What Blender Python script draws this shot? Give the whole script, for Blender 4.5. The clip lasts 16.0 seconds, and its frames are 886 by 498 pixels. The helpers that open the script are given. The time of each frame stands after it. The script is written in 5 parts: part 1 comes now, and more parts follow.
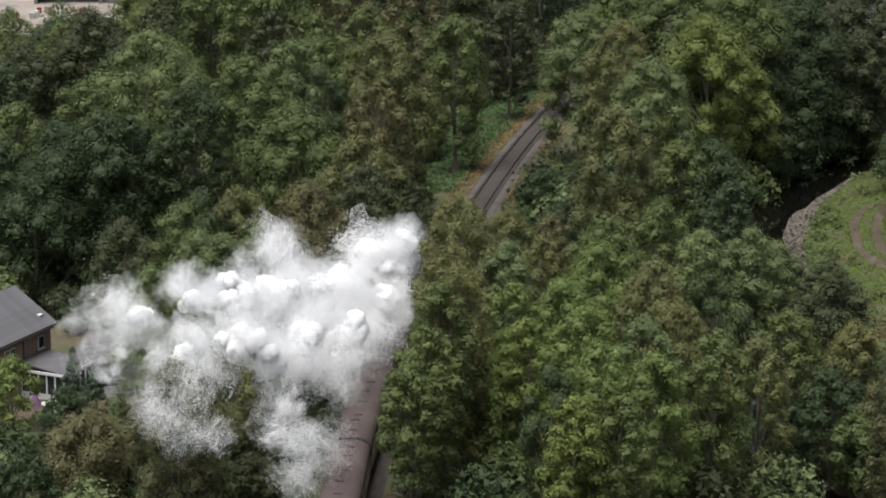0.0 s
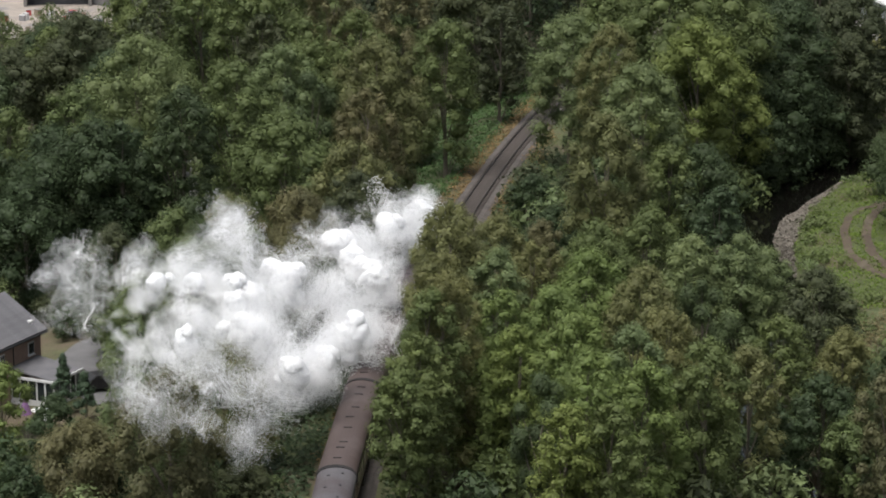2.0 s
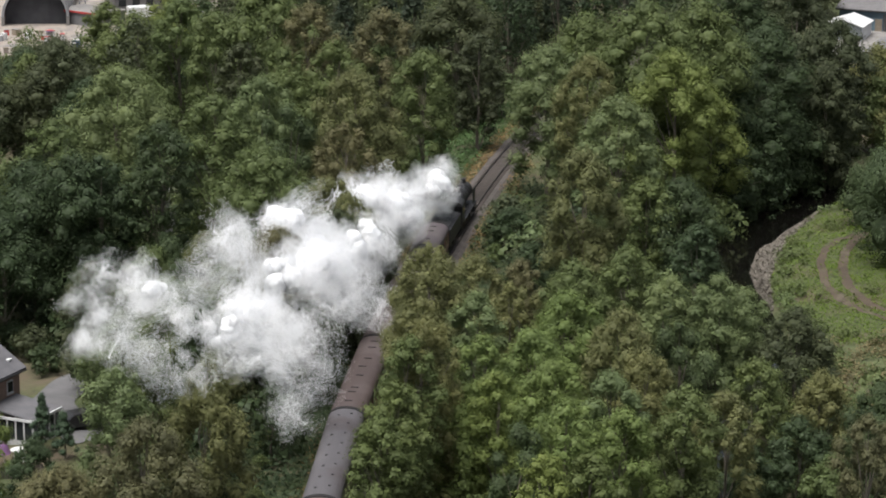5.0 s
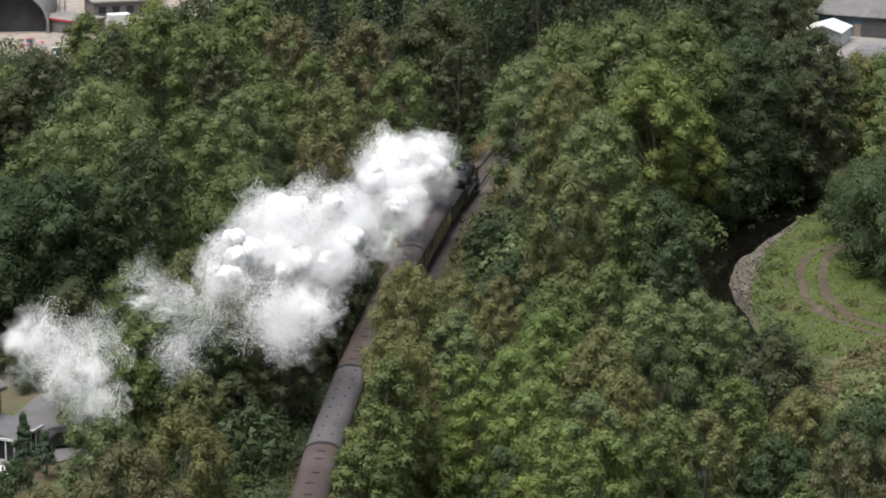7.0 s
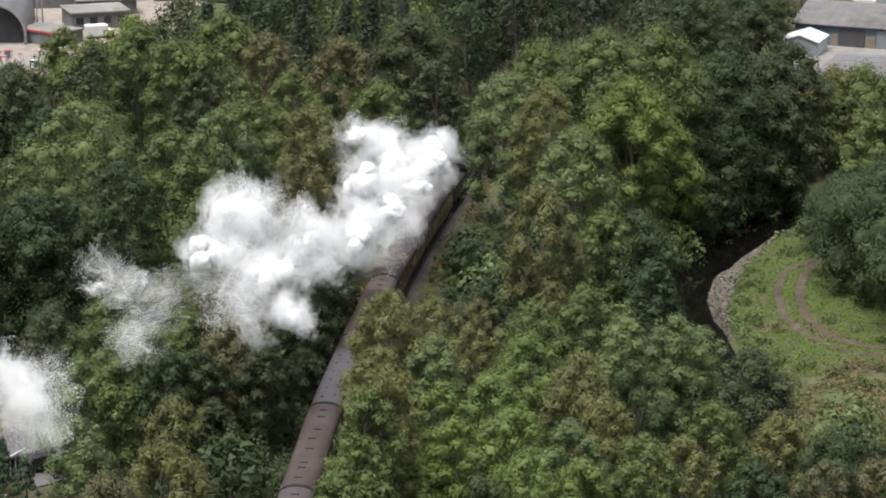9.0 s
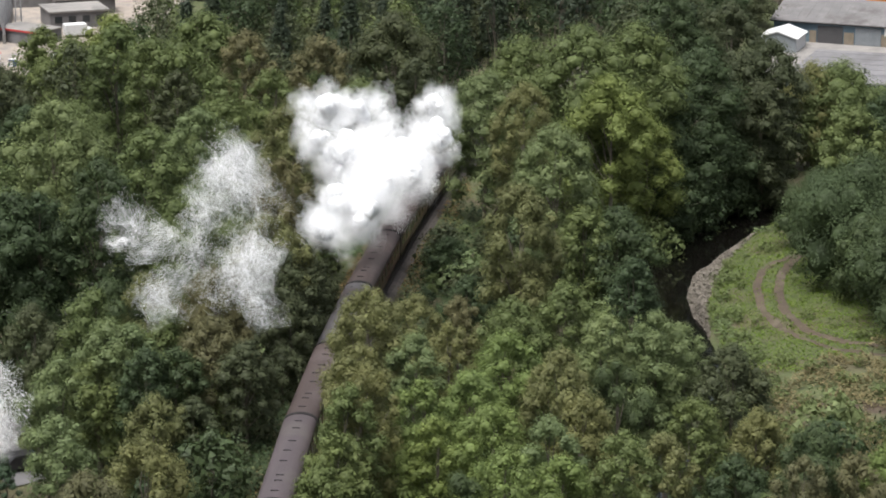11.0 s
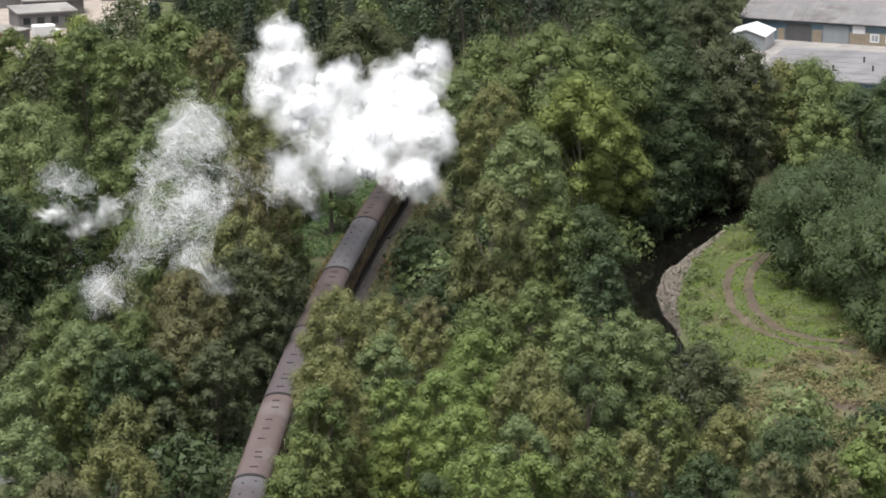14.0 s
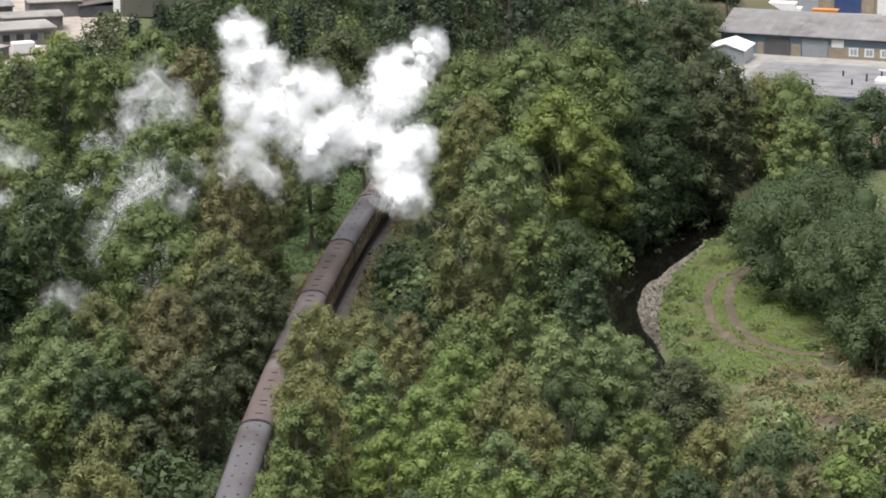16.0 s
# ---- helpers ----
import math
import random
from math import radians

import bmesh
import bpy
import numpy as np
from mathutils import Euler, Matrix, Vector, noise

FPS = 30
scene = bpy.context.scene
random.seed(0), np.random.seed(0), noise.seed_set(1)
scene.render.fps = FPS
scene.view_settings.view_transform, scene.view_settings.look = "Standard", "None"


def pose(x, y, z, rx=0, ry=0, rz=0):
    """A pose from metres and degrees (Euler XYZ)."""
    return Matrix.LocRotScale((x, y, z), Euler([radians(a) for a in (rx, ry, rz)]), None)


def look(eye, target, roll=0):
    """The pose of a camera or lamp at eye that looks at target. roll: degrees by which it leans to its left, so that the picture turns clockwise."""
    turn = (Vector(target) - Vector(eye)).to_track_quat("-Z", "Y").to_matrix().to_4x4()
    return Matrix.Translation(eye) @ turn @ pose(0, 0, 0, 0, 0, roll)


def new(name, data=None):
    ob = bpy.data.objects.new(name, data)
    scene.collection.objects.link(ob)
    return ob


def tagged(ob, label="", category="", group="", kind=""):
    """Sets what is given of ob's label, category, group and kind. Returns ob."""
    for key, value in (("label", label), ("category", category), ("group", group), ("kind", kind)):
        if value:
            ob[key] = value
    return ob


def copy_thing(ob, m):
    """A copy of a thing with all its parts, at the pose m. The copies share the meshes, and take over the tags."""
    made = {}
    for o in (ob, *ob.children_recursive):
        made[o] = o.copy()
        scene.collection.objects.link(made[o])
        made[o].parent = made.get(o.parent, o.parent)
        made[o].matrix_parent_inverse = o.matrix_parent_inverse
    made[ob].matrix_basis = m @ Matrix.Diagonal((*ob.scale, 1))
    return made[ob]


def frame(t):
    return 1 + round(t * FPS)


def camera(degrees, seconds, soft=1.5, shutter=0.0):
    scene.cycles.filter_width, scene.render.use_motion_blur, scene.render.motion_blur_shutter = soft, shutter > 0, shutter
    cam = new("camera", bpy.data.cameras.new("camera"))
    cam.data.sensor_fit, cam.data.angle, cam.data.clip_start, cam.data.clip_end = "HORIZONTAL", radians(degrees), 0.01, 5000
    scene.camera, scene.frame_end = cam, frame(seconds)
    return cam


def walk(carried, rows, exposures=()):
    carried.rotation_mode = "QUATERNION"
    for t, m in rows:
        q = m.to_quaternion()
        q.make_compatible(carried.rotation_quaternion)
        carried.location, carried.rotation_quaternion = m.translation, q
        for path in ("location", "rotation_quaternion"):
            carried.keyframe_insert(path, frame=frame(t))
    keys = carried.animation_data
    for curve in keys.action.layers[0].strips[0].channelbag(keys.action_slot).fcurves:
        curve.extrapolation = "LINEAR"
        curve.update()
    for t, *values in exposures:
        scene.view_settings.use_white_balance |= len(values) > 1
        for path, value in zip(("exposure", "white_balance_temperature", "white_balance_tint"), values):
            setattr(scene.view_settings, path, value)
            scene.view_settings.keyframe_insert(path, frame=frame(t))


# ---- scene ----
PATH = [
    (0, (0.0, -0.0, 62.89), (0.005, 96.981, 38.505), 0.14),
    (0.5, (-0.075, 0.032, 62.663), (0.012, 97.025, 38.323), 0.18),
    (1, (-0.063, 0.136, 62.525), (0.109, 97.13, 38.188), 0.16),
    (1.5, (-0.072, 0.17, 62.549), (0.193, 97.16, 38.2), 0.17),
    (2, (-0.021, 0.272, 63.503), (0.348, 97.235, 39.047), 0.13),
    (2.5, (0.032, 0.383, 64.948), (0.496, 97.332, 40.439), 0.12),
    (3, (-0.068, 0.48, 66.335), (0.545, 97.424, 41.809), 0.14),
    (3.5, (-0.075, 0.552, 66.954), (0.661, 97.503, 42.459), 0.15),
    (4, (-0.16, 0.6, 67.038), (0.74, 97.552, 42.552), 0.24),
    (6.5, (-0.19, 0.329, 68.06), (1.536, 97.21, 43.341), 0.25),
    (7, (-0.093, 0.402, 69.147), (1.824, 97.271, 44.391), 0.22),
    (7.5, (-0.045, 0.433, 69.559), (2.075, 97.286, 44.763), 0.18),
    (8, (-0.089, 0.581, 70.48), (2.241, 97.404, 45.582), 0.18),
    (8.5, (-0.083, 0.632, 71.42), (2.439, 97.443, 46.493), 0.15),
    (9, (-0.086, 0.548, 71.656), (2.619, 97.348, 46.706), 0.14),
    (11.5, (-0.005, 0.361, 71.686), (3.607, 97.108, 46.648), 0.00),
    (12, (0.027, 0.347, 71.727), (3.815, 97.083, 46.673), -0.02),
    (12.5, (0.079, 0.389, 71.757), (4.04, 97.113, 46.681), -0.07),
    (13, (0.076, 0.344, 71.763), (4.219, 97.06, 46.687), -0.11),
    (13.5, (0.11, 0.29, 71.764), (4.415, 97.003, 46.701), -0.17),
    (14, (0.1, 0.283, 71.777), (4.596, 96.985, 46.709), -0.16),
    (14.5, (0.082, 0.315, 71.749), (4.75, 97.01, 46.683), -0.20),
    (15, (0.168, 0.324, 71.748), (4.991, 97.014, 46.69), -0.25),
    (15.5, (0.158, 0.302, 71.744), (5.169, 96.988, 46.706), -0.29),
    (16, (0.141, 0.274, 71.879), (5.354, 97.074, 47.331), -0.31),
]
cam = camera(18.5, 16.0, soft=1.85)
walk(cam, [(t, look(eye, target, roll)) for t, eye, target, roll in PATH], exposures=[(0.0, 0.81), (3.5, 0.9), (7.0, 1.02), (9.0, 1.1), (13.5, 1.33), (16.0, 1.4)])

# ---- light: an overcast day ----
world = bpy.data.worlds.new("overcast_sky")
scene.world = world
world.use_nodes = True
wn = world.node_tree.nodes
sky = wn.new("ShaderNodeTexSky")
sky.sky_type = "NISHITA"
sky.sun_disc = False
sky.sun_elevation, sky.sun_rotation = radians(72), radians(225)
sky.air_density, sky.dust_density, sky.ozone_density = 1.0, 4.0, 1.0
hsv = wn.new("ShaderNodeHueSaturation")
hsv.inputs["Saturation"].default_value = 0.5
world.node_tree.links.new(sky.outputs[0], hsv.inputs["Color"])
world.node_tree.links.new(hsv.outputs[0], wn["Background"].inputs[0])
wn["Background"].inputs[1].default_value = 0.075
sun = new("sun", bpy.data.lights.new("sun", "SUN"))
sun.data.energy, sun.data.angle, sun.data.color = 2.7, radians(45), (1.0, 0.985, 0.965)
sun.matrix_world = look((0, 0, 0), (0.22, 0.22, -0.95))


# ---- materials ----
class Nodes:
    """A small builder for procedural materials."""

    def __init__(self, name):
        self.mat = bpy.data.materials.new(name)
        self.mat.use_nodes = True
        self.tree = self.mat.node_tree
        self.bsdf = self.tree.nodes["Principled BSDF"]
        self.out = self.tree.nodes["Material Output"]
        self.coord = self.add("ShaderNodeTexCoord")

    def add(self, kind, **inputs):
        node = self.tree.nodes.new(kind)
        for key, value in inputs.items():
            self.put(node, key.replace("_", " "), value)
        return node

    def put(self, node, key, value):
        socket = node.inputs[key]
        if isinstance(value, bpy.types.NodeSocket):
            self.tree.links.new(value, socket)
        else:
            socket.default_value = value

    def noise(self, scale, detail=4.0, rough=0.55, space="Object", stretch=None):
        vec = self.coord.outputs[space]
        if stretch:
            m = self.add("ShaderNodeMapping", Vector=vec, Scale=stretch)
            vec = m.outputs[0]
        n = self.add("ShaderNodeTexNoise", Vector=vec, Scale=scale, Detail=detail, Roughness=rough)
        return n.outputs[0]

    def ramp(self, fac, *stops):
        r = self.add("ShaderNodeValToRGB", Fac=fac)
        el = r.color_ramp.elements
        while len(el) < len(stops):
            el.new(0.5)
        for e, (at, col) in zip(el, stops):
            e.position, e.color = at, (*col, 1.0)
        return r.outputs[0]

    def mix(self, fac, a, b, how="MIX"):
        m = self.tree.nodes.new("ShaderNodeMix")
        m.data_type, m.blend_type = "RGBA", how
        for n, v in ((0, fac), (6, a), (7, b)):
            if isinstance(v, bpy.types.NodeSocket):
                self.tree.links.new(v, m.inputs[n])
            else:
                m.inputs[n].default_value = v if n == 0 else (*v, 1.0)
        return m.outputs[2]

    def bump(self, height, strength=0.3, distance=0.02):
        b = self.add("ShaderNodeBump", Height=height, Strength=strength, Distance=distance)
        self.put(self.bsdf, "Normal", b.outputs[0])

    def done(self, color, rough=0.8, metal=0.0):
        self.put(self.bsdf, "Base Color", color if isinstance(color, bpy.types.NodeSocket) else (*color, 1.0))
        self.put(self.bsdf, "Roughness", rough)
        self.put(self.bsdf, "Metallic", metal)
        return self.mat


def surface(name, a, b, scale=2.0, rough=0.8, metal=0.0, bump=0.2, fine=40.0, dist=0.01, stain=None, stretch=None):
    """Two colours mottled at a coarse and a fine scale, with relief."""
    n = Nodes(name)
    coarse, small = n.noise(scale, stretch=stretch), n.noise(fine, 3.0)
    col = n.ramp(coarse, (0.35, a), (0.65, b))
    col = n.mix(0.35, col, n.ramp(small, (0.3, (0.25, 0.25, 0.25)), (0.7, (0.8, 0.8, 0.8))), "OVERLAY")
    if stain:
        col = n.mix(n.ramp(n.noise(scale * 0.45, 5.0, 0.65), (0.52, (0, 0, 0)), (0.66, (1, 1, 1))), col, stain)
    info = n.add("ShaderNodeObjectInfo")
    col = n.mix(0.25, col, n.ramp(info.outputs["Random"], (0.0, (0.36, 0.36, 0.36)), (1.0, (0.64, 0.64, 0.64))), "OVERLAY")
    n.bump(small, bump, dist)
    return n.done(col, rough, metal)


def leafy(name, dark, mid, light, lets_pass=0.25):
    """Leaves: varied leaf by leaf, clump by clump and tree by tree, with some light passing through."""
    n = Nodes(name)
    geo, info = n.add("ShaderNodeNewGeometry"), n.add("ShaderNodeObjectInfo")
    col = n.ramp(geo.outputs["Random Per Island"], (0.0, dark), (0.5, mid), (1.0, light))
    clump = n.noise(0.55, 3.0)
    col = n.mix(0.45, col, n.ramp(clump, (0.3, (0.30, 0.32, 0.30)), (0.7, (0.70, 0.68, 0.60))), "OVERLAY")
    col = n.mix(0.3, col, n.ramp(info.outputs["Random"], (0.0, (0.34, 0.40, 0.36)), (0.5, (0.52, 0.52, 0.46)), (1.0, (0.64, 0.58, 0.42))), "OVERLAY")
    n.done(col, 0.62)
    n.put(n.bsdf, "Specular IOR Level", 0.25)
    tr = n.add("ShaderNodeBsdfTranslucent", Color=col)
    m = n.add("ShaderNodeMixShader", Fac=lets_pass)
    n.tree.links.new(n.bsdf.outputs[0], m.inputs[1])
    n.tree.links.new(tr.outputs[0], m.inputs[2])
    n.tree.links.new(m.outputs[0], n.out.inputs[0])
    return n.mat


LEAF = {
    "green": leafy("leaf_green", (0.073, 0.094, 0.034), (0.089, 0.115, 0.042), (0.106, 0.137, 0.051)),
    "bright": leafy("leaf_bright", (0.104, 0.136, 0.042), (0.126, 0.165, 0.052), (0.151, 0.199, 0.063)),
    "light": leafy("leaf_light", (0.094, 0.120, 0.054), (0.114, 0.145, 0.064), (0.137, 0.175, 0.077)),
    "dark": leafy("leaf_dark", (0.032, 0.047, 0.022), (0.038, 0.059, 0.025), (0.046, 0.069, 0.031)),
    "dark_olive": leafy("leaf_dark_olive", (0.042, 0.052, 0.025), (0.053, 0.063, 0.031), (0.063, 0.075, 0.037)),
    "olive": leafy("leaf_olive", (0.098, 0.104, 0.043), (0.121, 0.126, 0.053), (0.142, 0.151, 0.063)),
    "brown": leafy("leaf_brown", (0.088, 0.084, 0.042), (0.107, 0.103, 0.052), (0.129, 0.123, 0.063)),
    "grey": leafy("leaf_grey", (0.043, 0.062, 0.026), (0.054, 0.076, 0.033), (0.067, 0.093, 0.041)),
    "gold": leafy("leaf_gold", (0.101, 0.125, 0.037), (0.123, 0.154, 0.044), (0.147, 0.184, 0.055)),
    "conifer": leafy("leaf_conifer", (0.019, 0.029, 0.016), (0.024, 0.035, 0.020), (0.029, 0.042, 0.023), 0.1),
    "conifer_small": leafy("leaf_conifer_small", (0.035, 0.057, 0.032), (0.043, 0.069, 0.040), (0.054, 0.083, 0.047), 0.1),
    "ivy": leafy("leaf_ivy", (0.043, 0.079, 0.027), (0.055, 0.097, 0.032), (0.064, 0.115, 0.040)),
    "bracken": leafy("leaf_bracken", (0.162, 0.108, 0.052), (0.198, 0.131, 0.062), (0.237, 0.158, 0.075)),
    "grass": leafy("leaf_grass", (0.070, 0.114, 0.011), (0.090, 0.141, 0.014), (0.114, 0.163, 0.020)),
    "straw": leafy("leaf_straw", (0.114, 0.099, 0.050), (0.153, 0.130, 0.066), (0.194, 0.160, 0.088)),
}
BARK = surface("bark", (0.076, 0.065, 0.049), (0.144, 0.125, 0.099), 3.0, 0.9, bump=0.6, dist=0.03, stretch=(1, 1, 0.2))
BIRCH_BARK = surface("birch_bark", (0.380, 0.365, 0.334), (0.502, 0.486, 0.456), 4.0, 0.8, stain=(0.076, 0.068, 0.061))
STEEL = surface("rail_steel", (0.057, 0.046, 0.040), (0.034, 0.029, 0.027), 1.5, 0.45, 0.7)
BALLAST = surface("ballast", (0.054, 0.046, 0.041), (0.088, 0.075, 0.067), 0.8, 0.95, bump=0.9, fine=9.0, dist=0.06)
SLEEPER = surface("sleeper_wood", (0.063, 0.052, 0.046), (0.094, 0.080, 0.071), 2.0, 0.9)
MAROON = surface("maroon_paint", (0.065, 0.015, 0.014), (0.087, 0.023, 0.020), 0.7, 0.35, bump=0.05, stain=(0.057, 0.027, 0.021))
CREAM = surface("cream_lining", (0.188, 0.150, 0.084), (0.217, 0.176, 0.105), 1.0, 0.5)
ROOF_BROWN = surface("roof_brown", (0.043, 0.029, 0.026), (0.056, 0.039, 0.036), 0.5, 0.65, stain=(0.071, 0.053, 0.050), stretch=(1.680, 0.287, 0.840))
ROOF_GREY = surface("roof_grey", (0.061, 0.056, 0.060), (0.077, 0.071, 0.075), 0.5, 0.55, stain=(0.049, 0.039, 0.040), stretch=(1.680, 0.287, 0.840))
ROOF_MAUVE = surface("roof_mauve", (0.051, 0.040, 0.043), (0.066, 0.052, 0.055), 0.5, 0.6, stain=(0.074, 0.062, 0.060), stretch=(1.680, 0.287, 0.840))
ROOF_PINK = surface("roof_pink", (0.063, 0.044, 0.040), (0.081, 0.059, 0.055), 0.5, 0.65, stain=(0.097, 0.081, 0.076), stretch=(1.680, 0.287, 0.840))
BLACK = surface("black_paint", (0.009, 0.009, 0.010), (0.020, 0.019, 0.019), 1.2, 0.5)
BOILER = surface("boiler_black", (0.015, 0.015, 0.017), (0.030, 0.030, 0.032), 0.9, 0.35)
RUBBER = surface("gangway_rubber", (0.008, 0.008, 0.008), (0.015, 0.014, 0.014), 2.0, 0.9)
COAL = surface("coal", (0.008, 0.008, 0.008), (0.027, 0.027, 0.027), 3.0, 0.6, bump=1.0, fine=12.0, dist=0.08)
GLASS = Nodes("window_glass").done((0.02, 0.024, 0.026), 0.08)


def steam_material():
    """Thick white mist: light goes deep into it."""
    n = Nodes("steam")
    fine = n.noise(5.0, 5.0, 0.6)
    n.bump(fine, 0.35, 0.12)
    n.put(n.bsdf, "Subsurface Weight", 1.0)
    n.put(n.bsdf, "Subsurface Radius", (1.0, 1.0, 1.0))
    n.put(n.bsdf, "Subsurface Scale", 1.2)
    n.put(n.bsdf, "Specular IOR Level", 0.0)
    return n.done((0.64, 0.645, 0.655), 1.0)


def mist_material():
    """Thin mist: each flake passes on as much light as it throws back."""
    n = Nodes("mist")
    d = n.add("ShaderNodeBsdfDiffuse", Color=(0.985, 0.985, 0.99, 1))
    tr = n.add("ShaderNodeBsdfTranslucent", Color=(0.985, 0.985, 0.99, 1))
    m = n.add("ShaderNodeMixShader", Fac=0.45)
    n.tree.links.new(d.outputs[0], m.inputs[1])
    n.tree.links.new(tr.outputs[0], m.inputs[2])
    n.tree.links.new(m.outputs[0], n.out.inputs[0])
    return n.mat


STEAM, MIST = steam_material(), mist_material()


# ---- mesh helpers ----
def smooth(t):
    t = np.clip(t, 0.0, 1.0)
    return t * t * (3 - 2 * t)


def raw_mesh(name, verts, faces, materials):
    """A mesh from arrays: verts (n, 3) and quads (m, 4)."""
    me = bpy.data.meshes.new(name)
    verts, faces = np.asarray(verts, np.float32), np.asarray(faces, np.int32)
    k = faces.shape[1]
    me.vertices.add(len(verts))
    me.vertices.foreach_set("co", verts.ravel())
    me.loops.add(faces.size)
    me.loops.foreach_set("vertex_index", faces.ravel())
    me.polygons.add(len(faces))
    me.polygons.foreach_set("loop_start", np.arange(0, faces.size, k, dtype=np.int32))
    me.update(calc_edges=True)
    for m in materials:
        me.materials.append(m)
    return me


def part(name, bm, material, parent, label="", at=None):
    """Links a bmesh as one mesh object under a thing or under a part."""
    me = bpy.data.meshes.new(name)
    bm.to_mesh(me)
    bm.free()
    me.materials.append(material)
    return share(name, me, parent, at, label)


def share(name, me, parent, at=None, label=""):
    ob = new(name, me)
    ob.parent = parent
    if at is not None:
        ob.matrix_basis = at
    return tagged(ob, label)


def box(bm, x0, x1, y0, y1, z0, z1, bevel=0.0):
    m = Matrix.Translation(((x0 + x1) / 2, (y0 + y1) / 2, (z0 + z1) / 2)) @ Matrix.Diagonal((x1 - x0, y1 - y0, z1 - z0, 1))
    vs = bmesh.ops.create_cube(bm, size=1.0, matrix=m)["verts"]
    if bevel:
        es = list({e for v in vs for e in v.link_edges})
        bmesh.ops.bevel(bm, geom=es, offset=bevel, segments=2, affect="EDGES", profile=0.5)
    return bm


def boxed(x0, x1, y0, y1, z0, z1, bevel=0.0):
    return box(bmesh.new(), x0, x1, y0, y1, z0, z1, bevel)


def tube(bm, a, b, r0, r1, sides=10, caps=True):
    a, b = Vector(a), Vector(b)
    m = Matrix.Translation((a + b) / 2) @ (b - a).to_track_quat("Z", "Y").to_matrix().to_4x4()
    bmesh.ops.create_cone(bm, cap_ends=caps, segments=sides, radius1=r0, radius2=r1, depth=(b - a).length, matrix=m)
    return bm


def tubed(a, b, r0, r1, sides=10):
    return tube(bmesh.new(), a, b, r0, r1, sides)


def prism(profile, y0, y1, bm=None, closed=True):
    """A profile of (x, z) points drawn out along y."""
    bm = bm or bmesh.new()
    rows = [[bm.verts.new((x, y, z)) for x, z in profile] for y in (y0, y1)]
    n = len(profile)
    for i in range(n if closed else n - 1):
        j = (i + 1) % n
        bm.faces.new((rows[0][i], rows[0][j], rows[1][j], rows[1][i]))
    if closed:
        bm.faces.new(rows[0][::-1])
        bm.faces.new(rows[1])
    bmesh.ops.recalc_face_normals(bm, faces=bm.faces)
    return bm


# ---- the lie of the land ----
def track_x(y):
    """The railway's centre line; straight on behind."""
    y = np.asarray(y, float)
    u = np.clip(y, 175, 420) - 250
    x = 1.886e-08 * u**4 + 4.642e-04 * u**2 + 0.14075 * u + 0.7515
    return x + np.where(y < 175, 0.039 * (y - 175), 0) + np.where(y > 420, 0.42 * (y - 420), 0)


TRACK_Y = np.linspace(-40, 520, 5601)
TRACK_S = np.r_[0, np.cumsum(np.hypot(np.diff(track_x(TRACK_Y)), np.diff(TRACK_Y)))]
TRACK_S -= np.interp(250, TRACK_Y, TRACK_S)


def on_track(s):
    """The place on the centre line at arc length s from its point at y = 250."""
    y = float(np.interp(s, TRACK_S, TRACK_Y))
    return float(track_x(y)), y


def front_s(t):
    """Where the locomotive's front stands on the line at t seconds."""
    return -8.2 + 7.9 * t + 0.0305 * t * t


def train_pose(s, back, z=0.0):
    """A vehicle that rides on the line with its ends at s and s - back."""
    (xa, ya), (xb, yb) = on_track(s - 0.14 * back), on_track(s - 0.86 * back)
    turn = math.degrees(math.atan2(yb - ya, xb - xa)) + 90
    return pose((xa + xb) / 2, (ya + yb) / 2, z, 0, 0, turn)


RIVER = [(72, 345), (62, 330), (53.5, 318), (48.1, 308.8), (43.5, 301.3), (38.7, 293.7), (34.7, 287.5), (33.1, 279.4), (32.9, 272), (33.5, 264.7), (33.6, 252), (31, 240), (26.5, 226), (24.5, 212), (27, 198), (34, 180), (50, 150)]


def river_x(y):
    """The river's middle at y, on the stretch round the bend."""
    return np.interp(y, [p[1] for p in RIVER[::-1]], [p[0] for p in RIVER[::-1]])


def gravel_edge(y):
    """How far the gravel bar reaches from the river's middle at y."""
    return np.interp(y, [262, 272, 281, 289, 296, 304], [2.6, 4.2, 5.9, 6.4, 4.8, 3.2])


FAR_SIDE = [(x - 2.6, y + 1.4) for x, y in RIVER[2:11]]




def to_line(x, y, line):
    """Distance from points to a broken line."""
    x, y = np.asarray(x, float), np.asarray(y, float)
    best = np.full(np.broadcast(x, y).shape, 1e9)
    for (ax, ay), (bx, by) in zip(line, line[1:]):
        dx, dy = bx - ax, by - ay
        t = np.clip(((x - ax) * dx + (y - ay) * dy) / (dx * dx + dy * dy), 0, 1)
        best = np.minimum(best, np.hypot(x - ax - t * dx, y - ay - t * dy))
    return best


